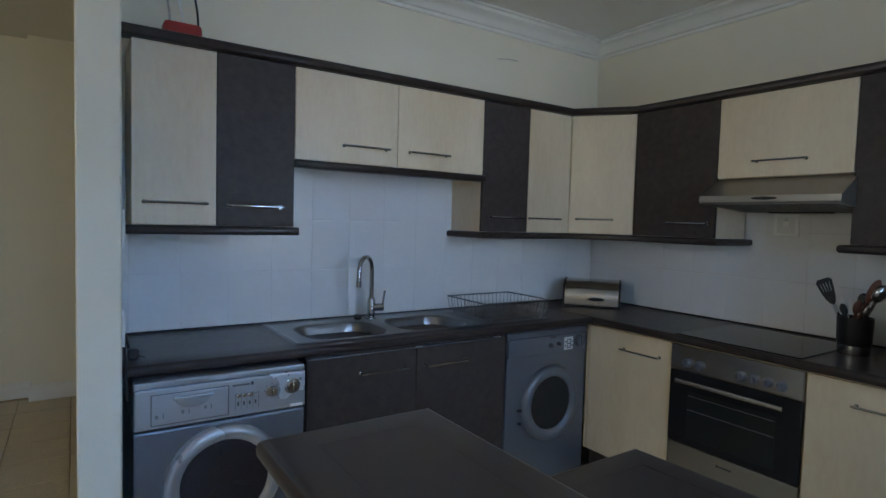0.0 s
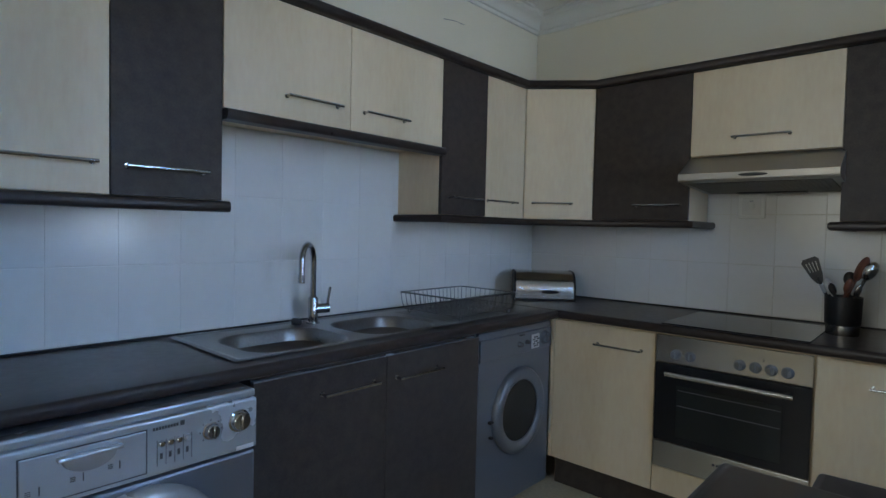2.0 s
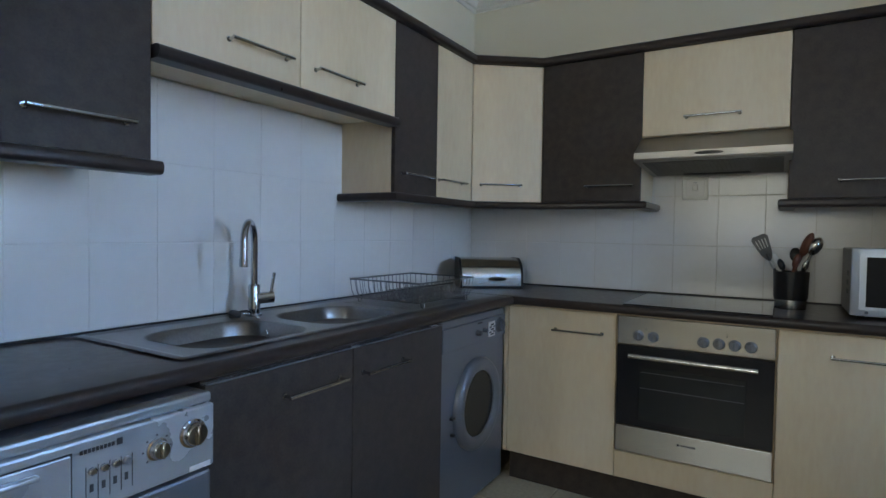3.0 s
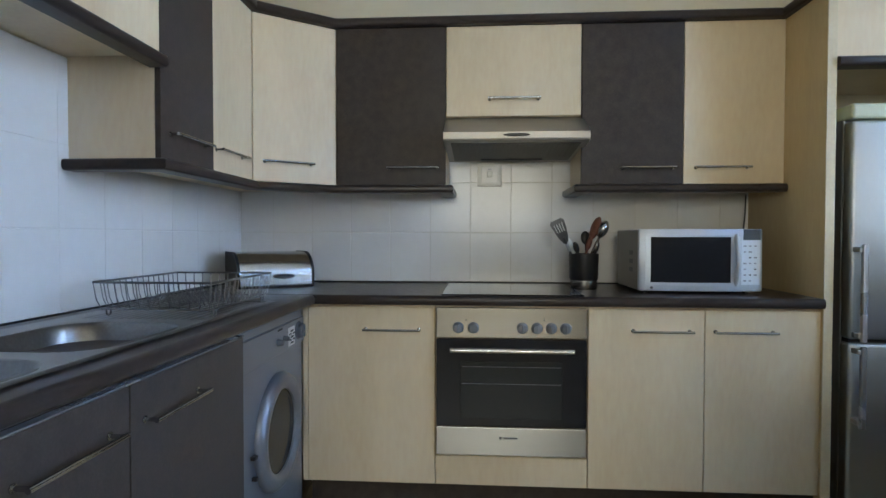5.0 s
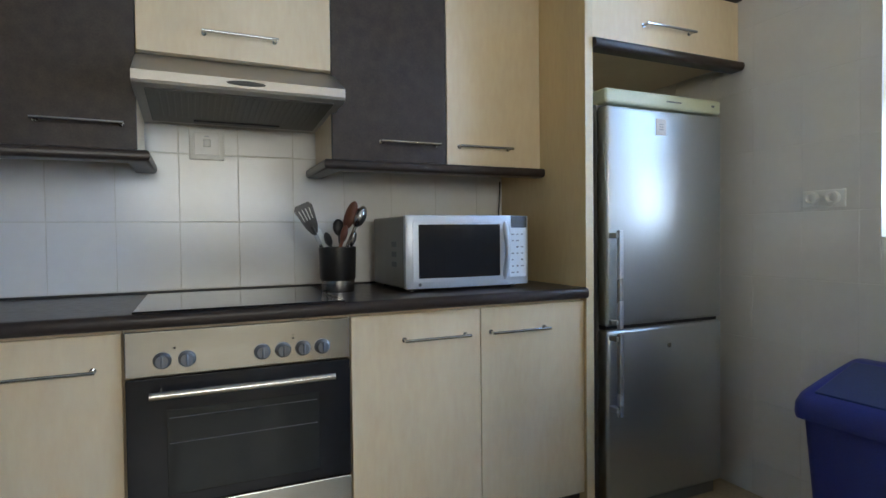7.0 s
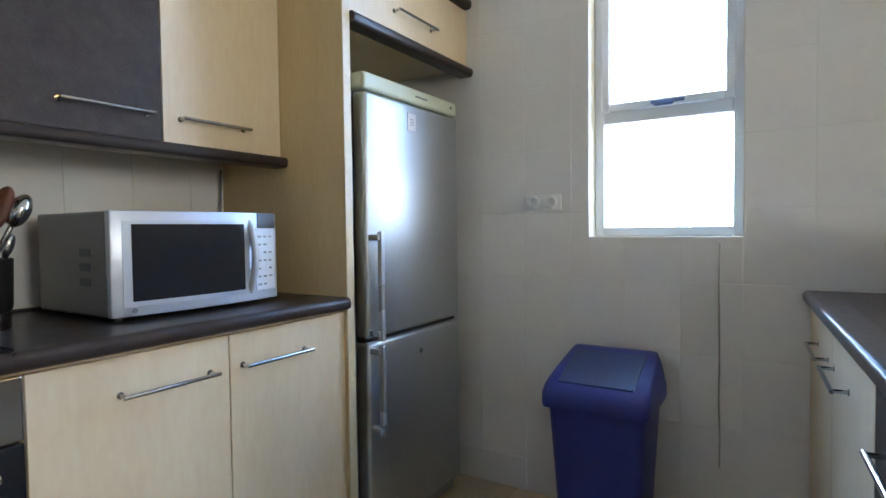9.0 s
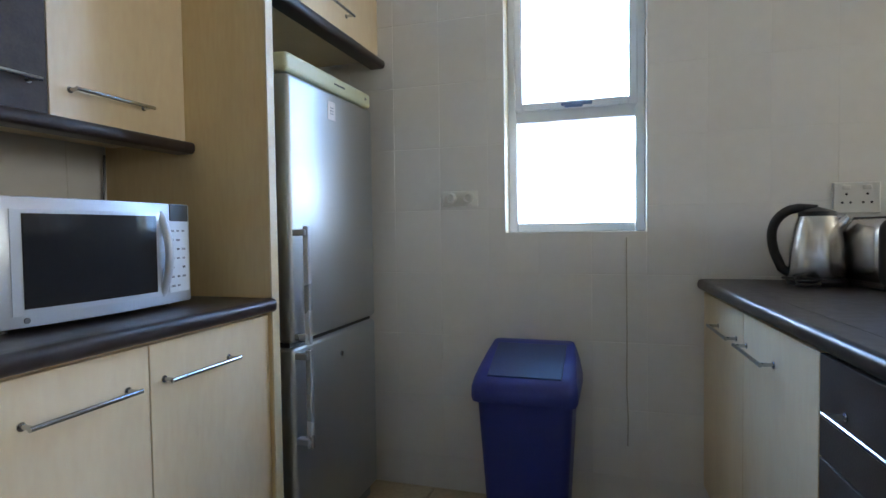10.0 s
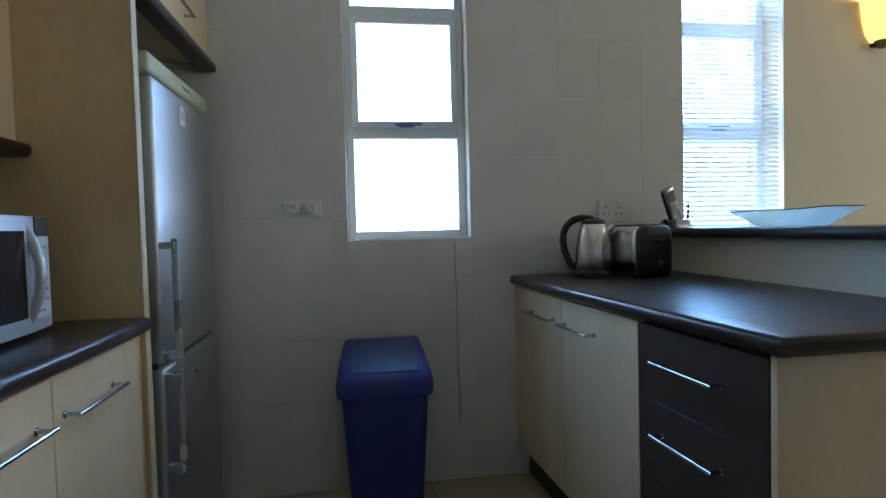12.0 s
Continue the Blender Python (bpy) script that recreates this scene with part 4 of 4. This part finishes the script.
def slotted_head(t, a, b):
    """A flat trapezoid blade with four slots, under a pale ferrule."""
    d = (b - a).normalized()
    m = Matrix.Translation(b) @ d.to_track_quat("Z", "Y").to_matrix().to_4x4() @ pose(0, 0, 0, 0, 0, 78) @ Matrix.Diagonal((0.84, 1, 0.80, 1))
    bm = bmesh.new()
    half = lambda z: min(0.012 + 0.40 * (z + 0.035), 0.027 + 0.014 * (z / 0.095)) - max(0.0, z - 0.088) * 0.9
    marks = (-1.0, -0.63, -0.53, -0.24, -0.14, 0.14, 0.24, 0.53, 0.63, 1.0)
    levels = (-0.035, 0.0, 0.030, 0.080, 0.088, 0.104)
    for lo, hi in zip(levels, levels[1:]):
        for k, (u, v) in enumerate(zip(marks, marks[1:])):
            if lo == 0.030 and k % 2:
                continue
            ring = [(u * half(lo), lo), (v * half(lo), lo), (v * half(hi), hi), (u * half(hi), hi)]
            front, back = ([bm.verts.new((x, y + 0.08 * z * abs(z) / 0.095, z)) for x, z in ring] for y in (-0.0018, 0.0018))
            bm.faces.new(front), bm.faces.new(back[::-1])
            for j in range(4):
                bm.faces.new((front[j], back[j], back[(j + 1) % 4], front[(j + 1) % 4]))
    bm.transform(m)
    part("slotted_blade", bm, BLACK, t, "black slotted blade")
    part("ferrule", rod(b - d * 0.070, b - d * 0.033, 0.0080, 12), SILVER_LIGHT, t, "pale grey ferrule", True)


def spoon_head(t, a, b, mat=BROWN_WOOD, r=0.032, long=1.7):
    d = (b - a).normalized()
    m = Matrix.Translation(b + d * r) @ d.to_track_quat("Z", "Y").to_matrix().to_4x4() @ Matrix.Diagonal((0.95, 0.6, long, 1))
    bm = bmesh.new()
    bmesh.ops.create_uvsphere(bm, u_segments=18, v_segments=12, radius=r, matrix=m)
    part("spoon_bowl", bm, mat, t, "", True)


utensil("slotted_turner", (0.0, 0.02, 0.075), (-0.015, 0.092, 0.232), BLACK, "black slotted turner leaning out of the jar", slotted_head)
utensil("wooden_spoon", (0.0, 0.02, 0.075), (0.01, -0.042, 0.243), BROWN_WOOD, "dark brown wooden spoon standing in the jar", spoon_head)
utensil("steel_ladle", (0.02, 0.0, 0.075), (0.0, -0.068, 0.232), STEEL, "steel ladle standing in the jar", lambda t, a, b: spoon_head(t, a, b, STEEL, 0.038, 1.1))
utensil("serving_spoon", (-0.02, 0.0, 0.075), (-0.02, 0.030, 0.165), BLACK, "black serving spoon standing low in the jar", lambda t, a, b: spoon_head(t, a, b, BLACK, 0.022, 1.2))
utensil("white_spatula", (0.02, 0.01, 0.075), (0.03, 0.050, 0.180), WHITE, "white spatula behind the other utensils", lambda t, a, b: spoon_head(t, a, b, WHITE, 0.022, 1.5))
utensil("steel_whisk", (-0.01, -0.02, 0.075), (-0.03, -0.045, 0.170), STEEL, "steel fork with a pale handle in the jar", lambda t, a, b: spoon_head(t, a, b, STEEL, 0.016, 1.8))

utensil("potato_masher", (0.01, -0.02, 0.075), (0.03, -0.015, 0.205), BLACK, "black handled utensil at the back of the jar", lambda t, a, b: spoon_head(t, a, b, BLACK, 0.024, 1.3))
utensil("fish_slice", (-0.015, 0.015, 0.075), (-0.030, -0.012, 0.185), BROWN_WOOD, "short brown wooden utensil in the jar", lambda t, a, b: spoon_head(t, a, b, BROWN_WOOD, 0.020, 1.6))

# ---- the window side ----
swing = thing("swing_bin", pose(1.648, -0.490, 0), "blue plastic swing-top bin on the floor under the window", "bin")


def tapered(rings, bm=None, n=6):
    """Stack rounded rectangles (half width, y back, y front, z, corner radius) into a shell."""
    own = bmesh.new()
    loops = []
    for hw, yb, yf, z, r in rings:
        loop = []
        for cx, cy, a0 in ((hw - r, yf - r, 0), (-hw + r, yf - r, 90), (-hw + r, yb + r, 180), (hw - r, yb + r, 270)):
            loop += [own.verts.new((cx + r * math.cos(radians(a0 + 90 * k / n)), cy + r * math.sin(radians(a0 + 90 * k / n)), z)) for k in range(n + 1)]
        loops.append(loop)
    for a, b in zip(loops, loops[1:]):
        for k in range(len(a)):
            own.faces.new((a[k], a[(k + 1) % len(a)], b[(k + 1) % len(a)], b[k]))
    own.faces.new(loops[0][::-1]), own.faces.new(loops[-1])
    return join(bm, own)


part("tub", tapered([(0.130, -0.105, 0.105, 0.001, 0.03), (0.135, -0.110, 0.110, 0.02, 0.03), (0.163, -0.140, 0.150, 0.525, 0.035)]), BLUE, swing, "", True)
lid = part("lid", tapered([(0.176, -0.155, 0.168, 0.505, 0.03), (0.180, -0.157, 0.172, 0.520, 0.035), (0.180, -0.157, 0.168, 0.552, 0.035), (0.174, -0.155, 0.148, 0.580, 0.034), (0.168, -0.153, 0.068, 0.609, 0.03), (0.160, -0.150, -0.014, 0.638, 0.03), (0.150, -0.145, -0.090, 0.664, 0.024), (0.140, -0.135, -0.105, 0.668, 0.012)]), BLUE, swing, "", True)
flap = part("flap", box(-0.126, 0.126, -0.112, 0.108, -0.006, 0.0035, 0.003, 2), BLUE_DARK, lid, "darker blue swing flap")
flap.matrix_local = pose(0, 0.030, 0.6235, -19.6, 0, 0)

plate = thing("isolator_switch", pose(1.9585, S_WALL, 1.213), "white double rotary switch plate on the tiled wall", "switch")
part("plate", box(-0.076, 0.076, 0.006, 0.014, -0.030, 0.034, 0.003, 2), WHITE, plate)
for x in (-0.037, 0.037):
    part("rotary_knob", lathe([(0.024, 0.012), (0.023, 0.032), (0.016, 0.034), (0.012, 0.022), (0.003, 0.022)], 26, pose(x, 0, 0.004, -90)), WHITE, plate, "", True)
sock = thing("double_socket", pose(0.581, S_WALL, 1.179), "white double power socket on the tiled wall", "socket")
part("plate", box(-0.068, 0.068, 0.006, 0.017, -0.052, 0.052, 0.003, 2), WHITE, sock)
for x in (-0.030, 0.030):
    for dx, dz in ((0, 0.012), (-0.012, -0.016), (0.012, -0.016)):
        part("pin_hole", rod((x + dx, 0.012, dz), (x + dx, 0.0176, dz), 0.004, 12), BLACK, sock)
    part("rocker", box(x - 0.012, x + 0.012, 0.014, 0.021, 0.028, 0.042, 0.002), WHITE, sock)
iso = thing("wall_switch", pose(E_WALL, 1.363, 1.444, 0, 0, 90), "white square switch on the tiles under the hood", "switch")
part("plate", box(-0.060, 0.060, 0.006, 0.016, -0.060, 0.060, 0.003, 2), WHITE, iso)
part("inset", box(-0.042, 0.042, 0.015, 0.0175, -0.042, 0.042, 0.001), TILE, iso)
part("rocker", box(-0.013, 0.013, 0.016, 0.022, -0.014, 0.016, 0.003), WHITE, iso)
part("indicator", box(-0.008, 0.008, 0.016, 0.0185, 0.024, 0.028), SILVER, iso)
for z, h, w in ((1.365, 0.120, "white switch plate on the narrow wall end"), (1.055, 0.110, "white socket plate on the narrow wall end")):
    s = thing("wall_socket", pose(-0.006, 1.965, z, 0, 0, -90), w, "socket")
    part("plate", box(-0.035, 0.035, 0.0005, 0.008, -h / 2, h / 2, 0.003, 2), WHITE, s)
    part("rocker", box(-0.014, 0.014, 0.006, 0.011, -0.020, 0.020, 0.002), WHITE, s)
lead = thing("plug_and_lead", pose(0.045, 2.18, 0.900), "black appliance lead with a plug on the worktop", "cable")
part("plug", box(-0.020, 0.016, -0.022, 0.022, 0.001, 0.040, 0.010, 3), BLACK, lead, "black plug")
part("plug_pin", rod((0.012, -0.006, 0.018), (0.034, -0.014, 0.010), 0.0045, 10), CHROME, lead)
part("lead", tube(arc((-0.01, 0.02, 0.018), (-0.03, 0.09, 0.11), (-0.034, 0.03, 0.14), 10) + arc((-0.034, -0.02, 0.12), (-0.036, -0.13, 0.06), (-0.030, -0.145, -0.10), 8), 0.005, 8), BLACK, lead, "", True)
cordm = tube([(1.311, S_WALL + 0.010, 1.052), (1.312, S_WALL + 0.010, 0.9), (1.310, S_WALL + 0.012, 0.7), (1.312, S_WALL + 0.012, 0.5), (1.307, S_WALL + 0.014, 0.36), (1.309, S_WALL + 0.012, 0.26)], 0.0030, 8)
tagged(part("hanging_cord", cordm, CORD, None, "", True), "thin grey cord hanging from the window sill", "cord")

red = thing("red_box", pose(0.235, 2.43, UP1 + 0.043), "small red plastic box with cables on the cupboard top", "box")
part("case", box(-0.070, 0.070, -0.030, 0.045, 0.0, 0.062, 0.016, 2), RED, red)
for x, y, mat in ((-0.045, 0.09, CORD), (0.004, 0.12, WHITE), (0.060, 0.07, BLACK)):
    part("cable", tube(arc((x, 0.03, 0.03), (x + 0.012, 0.05, 0.10), (x - 0.004, y, 0.20), 8) + [Vector((x - 0.004, y + 0.05, 0.40)), Vector((x - 0.004, y + 0.06, 0.52))], 0.0045, 8), mat, red, "", True)

# ---- on the peninsula ----
kettle = thing("kettle", pose(0.738, -0.555, 0.9005) @ Matrix.Diagonal((1, 1, 1.07, 1)), "brushed steel electric kettle with black handle", "kettle")
part("base", lathe([(0.082, 0.0), (0.084, 0.012), (0.076, 0.020)], 32), BLACK, kettle, "", True)
part("body", lathe([(0.074, 0.021), (0.078, 0.03), (0.076, 0.10), (0.064, 0.175), (0.052, 0.205)], 40), BRIGHT_STEEL, kettle, "brushed steel body", True)
part("lid", lathe([(0.054, 0.203), (0.050, 0.216), (0.020, 0.226), (0.004, 0.230)], 32), BLACK, kettle, "", True)
hd = Vector((0.90, -0.43, 0)).normalized()
bm = tube([Vector((0, 0, 0.222)), hd * 0.05 + Vector((0, 0, 0.228))] + arc(hd * 0.075 + Vector((0, 0, 0.224)), hd * 0.150 + Vector((0, 0, 0.19)), hd * 0.118 + Vector((0, 0, 0.09)), 10) + [hd * 0.098 + Vector((0, 0, 0.045)), hd * 0.074 + Vector((0, 0, 0.030))], 0.0150, 12)
part("handle", bm, BLACK, kettle, "", True)
part("spout", rod((-0.045 * hd.x * 1.2, -0.045 * hd.y * 1.2, 0.17), (-0.082 * hd.x, -0.082 * hd.y, 0.198), 0.022, 14, 0.014), BRIGHT_STEEL, kettle, "", True)
coil = [Vector((0.055 + (0.030 + 0.002 * math.sin(2.7 * a)) * math.cos(a), 0.105 + 0.026 * math.sin(a), 0.0055 + 0.0016 * a)) for a in (0.4 * k for k in range(34))]
part("cord", tube([Vector((0.035, 0.070, 0.008))] + coil + [Vector((0.10, 0.02, 0.02)), Vector((0.07, -0.01, 0.012))], 0.0042, 8), BLACK, kettle, "", True)

toaster = thing("toaster", pose(0.583, -0.460, 0.9005, 0, 0, 7) @ Matrix.Diagonal((0.92, 0.94, 1, 1)), "steel toaster with black plastic ends", "toaster")
part("body", box(-0.078, 0.078, -0.140, 0.112, 0.014, 0.210, 0.050, 6), BRIGHT_STEEL, toaster, "brushed steel body", True)
part("end_cap", box(-0.081, 0.081, 0.066, 0.144, 0.004, 0.208, 0.038, 6), BLACK, toaster, "rounded black plastic end", True)
part("end_cap", box(-0.081, 0.081, -0.172, -0.094, 0.004, 0.208, 0.038, 6), BLACK, toaster, "rounded black plastic end", True)
part("base", box(-0.074, 0.074, -0.150, 0.115, 0.002, 0.018, 0.004), BLACK, toaster)
for x in (-0.032, 0.032):
    part("slot", box(x - 0.014, x + 0.014, -0.115, 0.085, 0.204, 0.2112), BLACK, toaster)
part("lever", box(-0.018, 0.018, 0.140, 0.162, 0.140, 0.152, 0.004), BLACK, toaster)
part("dial", rod((0.0, 0.140, 0.06), (0.0, 0.152, 0.06), 0.014, 18), GREY, toaster)

phone = thing("cordless_phone", pose(0.330, -0.610, 1.0935, 0, 0, 10), "grey cordless telephone in its charging stand", "telephone")
part("stand", tapered([(0.056, -0.058, 0.060, 0.0, 0.02), (0.056, -0.058, 0.060, 0.010, 0.02), (0.044, -0.045, 0.046, 0.034, 0.02)]), SILVER, phone, "", True)
hs = part("handset", box(-0.030, 0.030, -0.015, 0.015, 0.0, 0.178, 0.010, 3), SILVER_LIGHT, phone, "grey handset with dark face", True)
hs.matrix_local = pose(-0.016, -0.005, 0.020, -8, 26, 0)
part("face", box(-0.021, 0.021, 0.0135, 0.0165, 0.105, 0.158, 0.002), GREY, hs)
part("side_grip", box(0.0275, 0.032, -0.009, 0.009, 0.010, 0.165, 0.002), BLACK, hs)
part("aerial", rod((-0.046, 0.030, 0.02), (-0.040, 0.040, 0.105), 0.0045, 10), BLACK, phone)
part("jack", rod((0.050, 0.02, 0.024), (0.070, 0.02, 0.028), 0.012, 12), BLACK, phone)

dish = thing("glass_bowl", pose(0.262, -0.015, 1.0935) @ Matrix.Diagonal((0.92, 1.04, 0.90, 1)), "shallow sea-green glass bowl on the breakfast bar", "bowl")
bm = bmesh.new()
n, layers = 40, []
for hx, hy, z in ((0.05, 0.105, 0.0), (0.055, 0.112, 0.003), (0.085, 0.155, 0.032), (0.115, 0.206, 0.060), (0.111, 0.202, 0.061), (0.081, 0.150, 0.036), (0.050, 0.106, 0.008), (0.01, 0.02, 0.007)):
    layers.append([bm.verts.new((hx * math.copysign(abs(math.cos(a)) ** 0.35, math.cos(a)), hy * math.copysign(abs(math.sin(a)) ** 0.35, math.sin(a)),
                                 z + (0.006 * abs(math.sin(a)) ** 3 if z > 0.055 else 0))) for a in (2 * math.pi * k / n for k in range(n))])
for a, b in zip(layers, layers[1:]):
    for k in range(n):
        bm.faces.new((a[k], a[(k + 1) % n], b[(k + 1) % n], b[k]))
bm.faces.new(layers[0][::-1]), bm.faces.new(layers[-1])
part("bowl", bm, BOWL_GLASS, dish, "", True)
edge = [Vector((0.114 * math.copysign(abs(math.cos(a)) ** 0.35, math.cos(a)), 0.205 * math.copysign(abs(math.sin(a)) ** 0.35, math.sin(a)), 0.0615 + 0.006 * abs(math.sin(a)) ** 3))
        for a in (2 * math.pi * (k + 0.5) / 48 for k in range(48))]
part("rim", tube(edge, 0.0022, 6, loop=True), RIM, dish, "dark polished glass edge", True)

sconce = thing("wall_lamp", pose(-0.810, S_WALL, 1.945), "lit amber glass wall lamp with brass finial", "wall lamp")
bm = lathe([(0.045, 0.02), (0.075, 0.06), (0.095, 0.13), (0.108, 0.22), (0.102, 0.22), (0.088, 0.13), (0.068, 0.065), (0.02, 0.03)], 32, pose(0, 0.002, 0) @ Matrix.Diagonal((0.86, 0.95, 1, 1)))
bmesh.ops.bisect_plane(bm, geom=bm.verts[:] + bm.edges[:] + bm.faces[:], plane_co=(0, 0.002, 0), plane_no=(0, -1, 0), clear_outer=True)
part("shade", bm, LAMP_GLASS, sconce, "glowing amber glass shade", True)
part("back_plate", box(-0.04, 0.04, 0.0005, 0.008, 0.0, 0.10, 0.003), BRASS, sconce)
part("finial", lathe([(0.010, -0.012), (0.026, 0.002), (0.030, 0.016), (0.040, 0.024)], 20, pose(0, 0.034, 0)), BRASS, sconce, "", True)
bulb = bpy.data.lights.new("wall_lamp_bulb", "POINT")
bulb.energy, bulb.color, bulb.shadow_soft_size = 6, (1.0, 0.62, 0.25), 0.04
new("wall_lamp_bulb", bulb).location = (-0.810, S_WALL + 0.07, 2.150)

tagged(part("wall_crack", tube([(2.012, N_WALL - 0.0005, 2.405), (2.101, N_WALL - 0.0005, 2.419), (2.178, N_WALL - 0.0005, 2.420)], 0.0016, 5), GREY, wall_north), "thin dark crack in the plaster")

# ---- tiles ----
GAP = 0.0016


def tile_mesh(w, h, mat, thick=0.0055, bev=0.0012):
    """A thin glazed tile with eased edges, lying in x and z with its face towards -y."""
    bm = bmesh.new()
    rings = [[bm.verts.new((x, y, z)) for x, z in ((o, o), (w - o, o), (w - o, h - o), (o, h - o))] for y, o in ((0.0, 0.0), (-thick + bev, 0.0), (-thick, bev))]
    for a, b in zip(rings, rings[1:]):
        for k in range(4):
            bm.faces.new((a[k], a[(k + 1) % 4], b[(k + 1) % 4], b[k]))
    bm.faces.new(rings[-1])
    bmesh.ops.recalc_face_normals(bm, faces=bm.faces)
    me = bpy.data.meshes.new("tile")
    bm.to_mesh(me)
    bm.free()
    me.materials.append(mat)
    return me


MESHES = {}
shake = random.Random(5)


def lay(parent, m, x0, x1, z0, z1, mat, gap=GAP, side=None):
    """One tile between two joints, in the plane of m."""
    side = gap if side is None else side
    w, h = x1 - x0 - 2 * side, z1 - z0 - 2 * gap
    if w < 0.012 or h < 0.012:
        return
    key = (round(w, 3), round(h, 3), mat.name)
    if key not in MESHES:
        MESHES[key] = tile_mesh(w, h, mat)
    o = new("tile", MESHES[key])
    o.parent = parent
    o.matrix_local = m @ pose(x0 + side, shake.uniform(-0.0002, 0.0002), z0 + gap, shake.uniform(-0.05, 0.05), 0, shake.uniform(-0.06, 0.06))


def cuts(start, end, joint, pitch):
    """Joints between start and end, one of which lies at joint."""
    k0 = math.ceil((start - joint) / pitch + 1e-6)
    out = [start]
    while joint + k0 * pitch < end - 1e-6:
        out.append(joint + k0 * pitch)
        k0 += 1
    return out + [end]


def field(parent, m, xs, zs, hole=None, mat=TILE, gap=GAP, side=None):
    for a, b in zip(xs, xs[1:]):
        for c, d in zip(zs, zs[1:]):
            if hole and a < hole[1] and b > hole[0] and c < hole[3] and d > hole[2]:
                for q in ((a, min(b, hole[0]), c, d), (max(a, hole[1]), b, c, d)):
                    if q[1] - q[0] > 0.012:
                        lay(parent, m, *q, mat, gap, side)
                la, lb = max(a, hole[0]), min(b, hole[1])
                for q in ((la, lb, c, min(d, hole[2])), (la, lb, max(c, hole[3]), d)):
                    if q[3] - q[2] > 0.012:
                        lay(parent, m, *q, mat, gap, side)
            else:
                lay(parent, m, a, b, c, d, mat, gap, side)


ROWS_Z = [0.9085, 1.155, 1.404, 1.664]
part("grout", box(-0.005, E_WALL - 0.001, N_WALL - 0.0072, N_WALL - 0.0002, 0.8, 1.664), PALE_GROUT, wall_north)
field(wall_north, pose(0, N_WALL - 0.003, 0), cuts(-0.004, E_WALL - 0.008, 0.460, 0.2), ROWS_Z, None, TILE, 0.0010, 0.0003)
part("grout", box(E_WALL - 0.0072, E_WALL - 0.0002, 0.109, N_WALL - 0.006, 0.8, 1.664), GROUT, wall_east)
field(wall_east, pose(E_WALL - 0.003, 0, 0, 0, 0, -90), cuts(-(N_WALL - 0.009), -0.109, -1.256, 0.2025), ROWS_Z, None, TILE, GAP, GAP * 0.6)
# the window wall is tiled from floor to ceiling; seen from the room its x runs the other way
tile_w = 0.222
hole = (-WIN1[1], -WIN1[0], WIN1[2], WIN1[3])
bm = bmesh.new()
for x0, x1, z0, z1 in ((tile_w, WIN1[0], 0, TOP - 0.002), (WIN1[1], E_WALL - 0.006, 0, TOP - 0.002), (WIN1[0], WIN1[1], 0, WIN1[2]), (WIN1[0], WIN1[1], WIN1[3], TOP - 0.002)):
    box(x0, x1, S_WALL + 0.0002, S_WALL + 0.0075, z0, z1, bm=bm)
part("grout", bm, PALE_GROUT, wall_south)
field(wall_south, pose(0, S_WALL + 0.003, 0, 0, 0, 180), cuts(-(E_WALL - 0.009), -tile_w, -0.632, 0.2015), cuts(0.002, TOP - 0.004, 0.913, 0.258), hole, TILE, 0.0014, 0.0001)


# floor tiles near the walk, one by one; those of the passage in one piece
def floor_tile(w, d):
    me = tile_mesh(w, d, FLOOR_TILE, 0.007, 0.002)
    me.transform(Matrix.Rotation(radians(-90), 4, "X"))
    return me


FX, FY = cuts(W_END, E_WALL, 2.085, 0.3200), cuts(S_WALL + 0.004, FAR, -0.390, 0.3200)
whole, rest = floor_tile(0.32 - 0.005, 0.32 - 0.005), bmesh.new()
for a, b in zip(FX, FX[1:]):
    for c, d in zip(FY, FY[1:]):
        if b - a < 0.02 or d - c < 0.02:
            continue
        if d > N_WALL + 0.3 or a < -1.9:
            box(a + 0.0025, b - 0.0025, c + 0.0025, d - 0.0025, -0.006, 0.0, 0.0015, bm=rest)
        else:
            full = abs(b - a - 0.32) < 1e-4 and abs(d - c - 0.32) < 1e-4
            o = new("tile", whole if full else floor_tile(b - a - 0.005, d - c - 0.005))
            o.parent = floor
            o.matrix_local = pose(a + 0.0025, c + 0.0025, -0.0065 + shake.uniform(-0.0003, 0.0003))
tagged(part("tiles", rest, FLOOR_TILE, floor), kind="stuff")
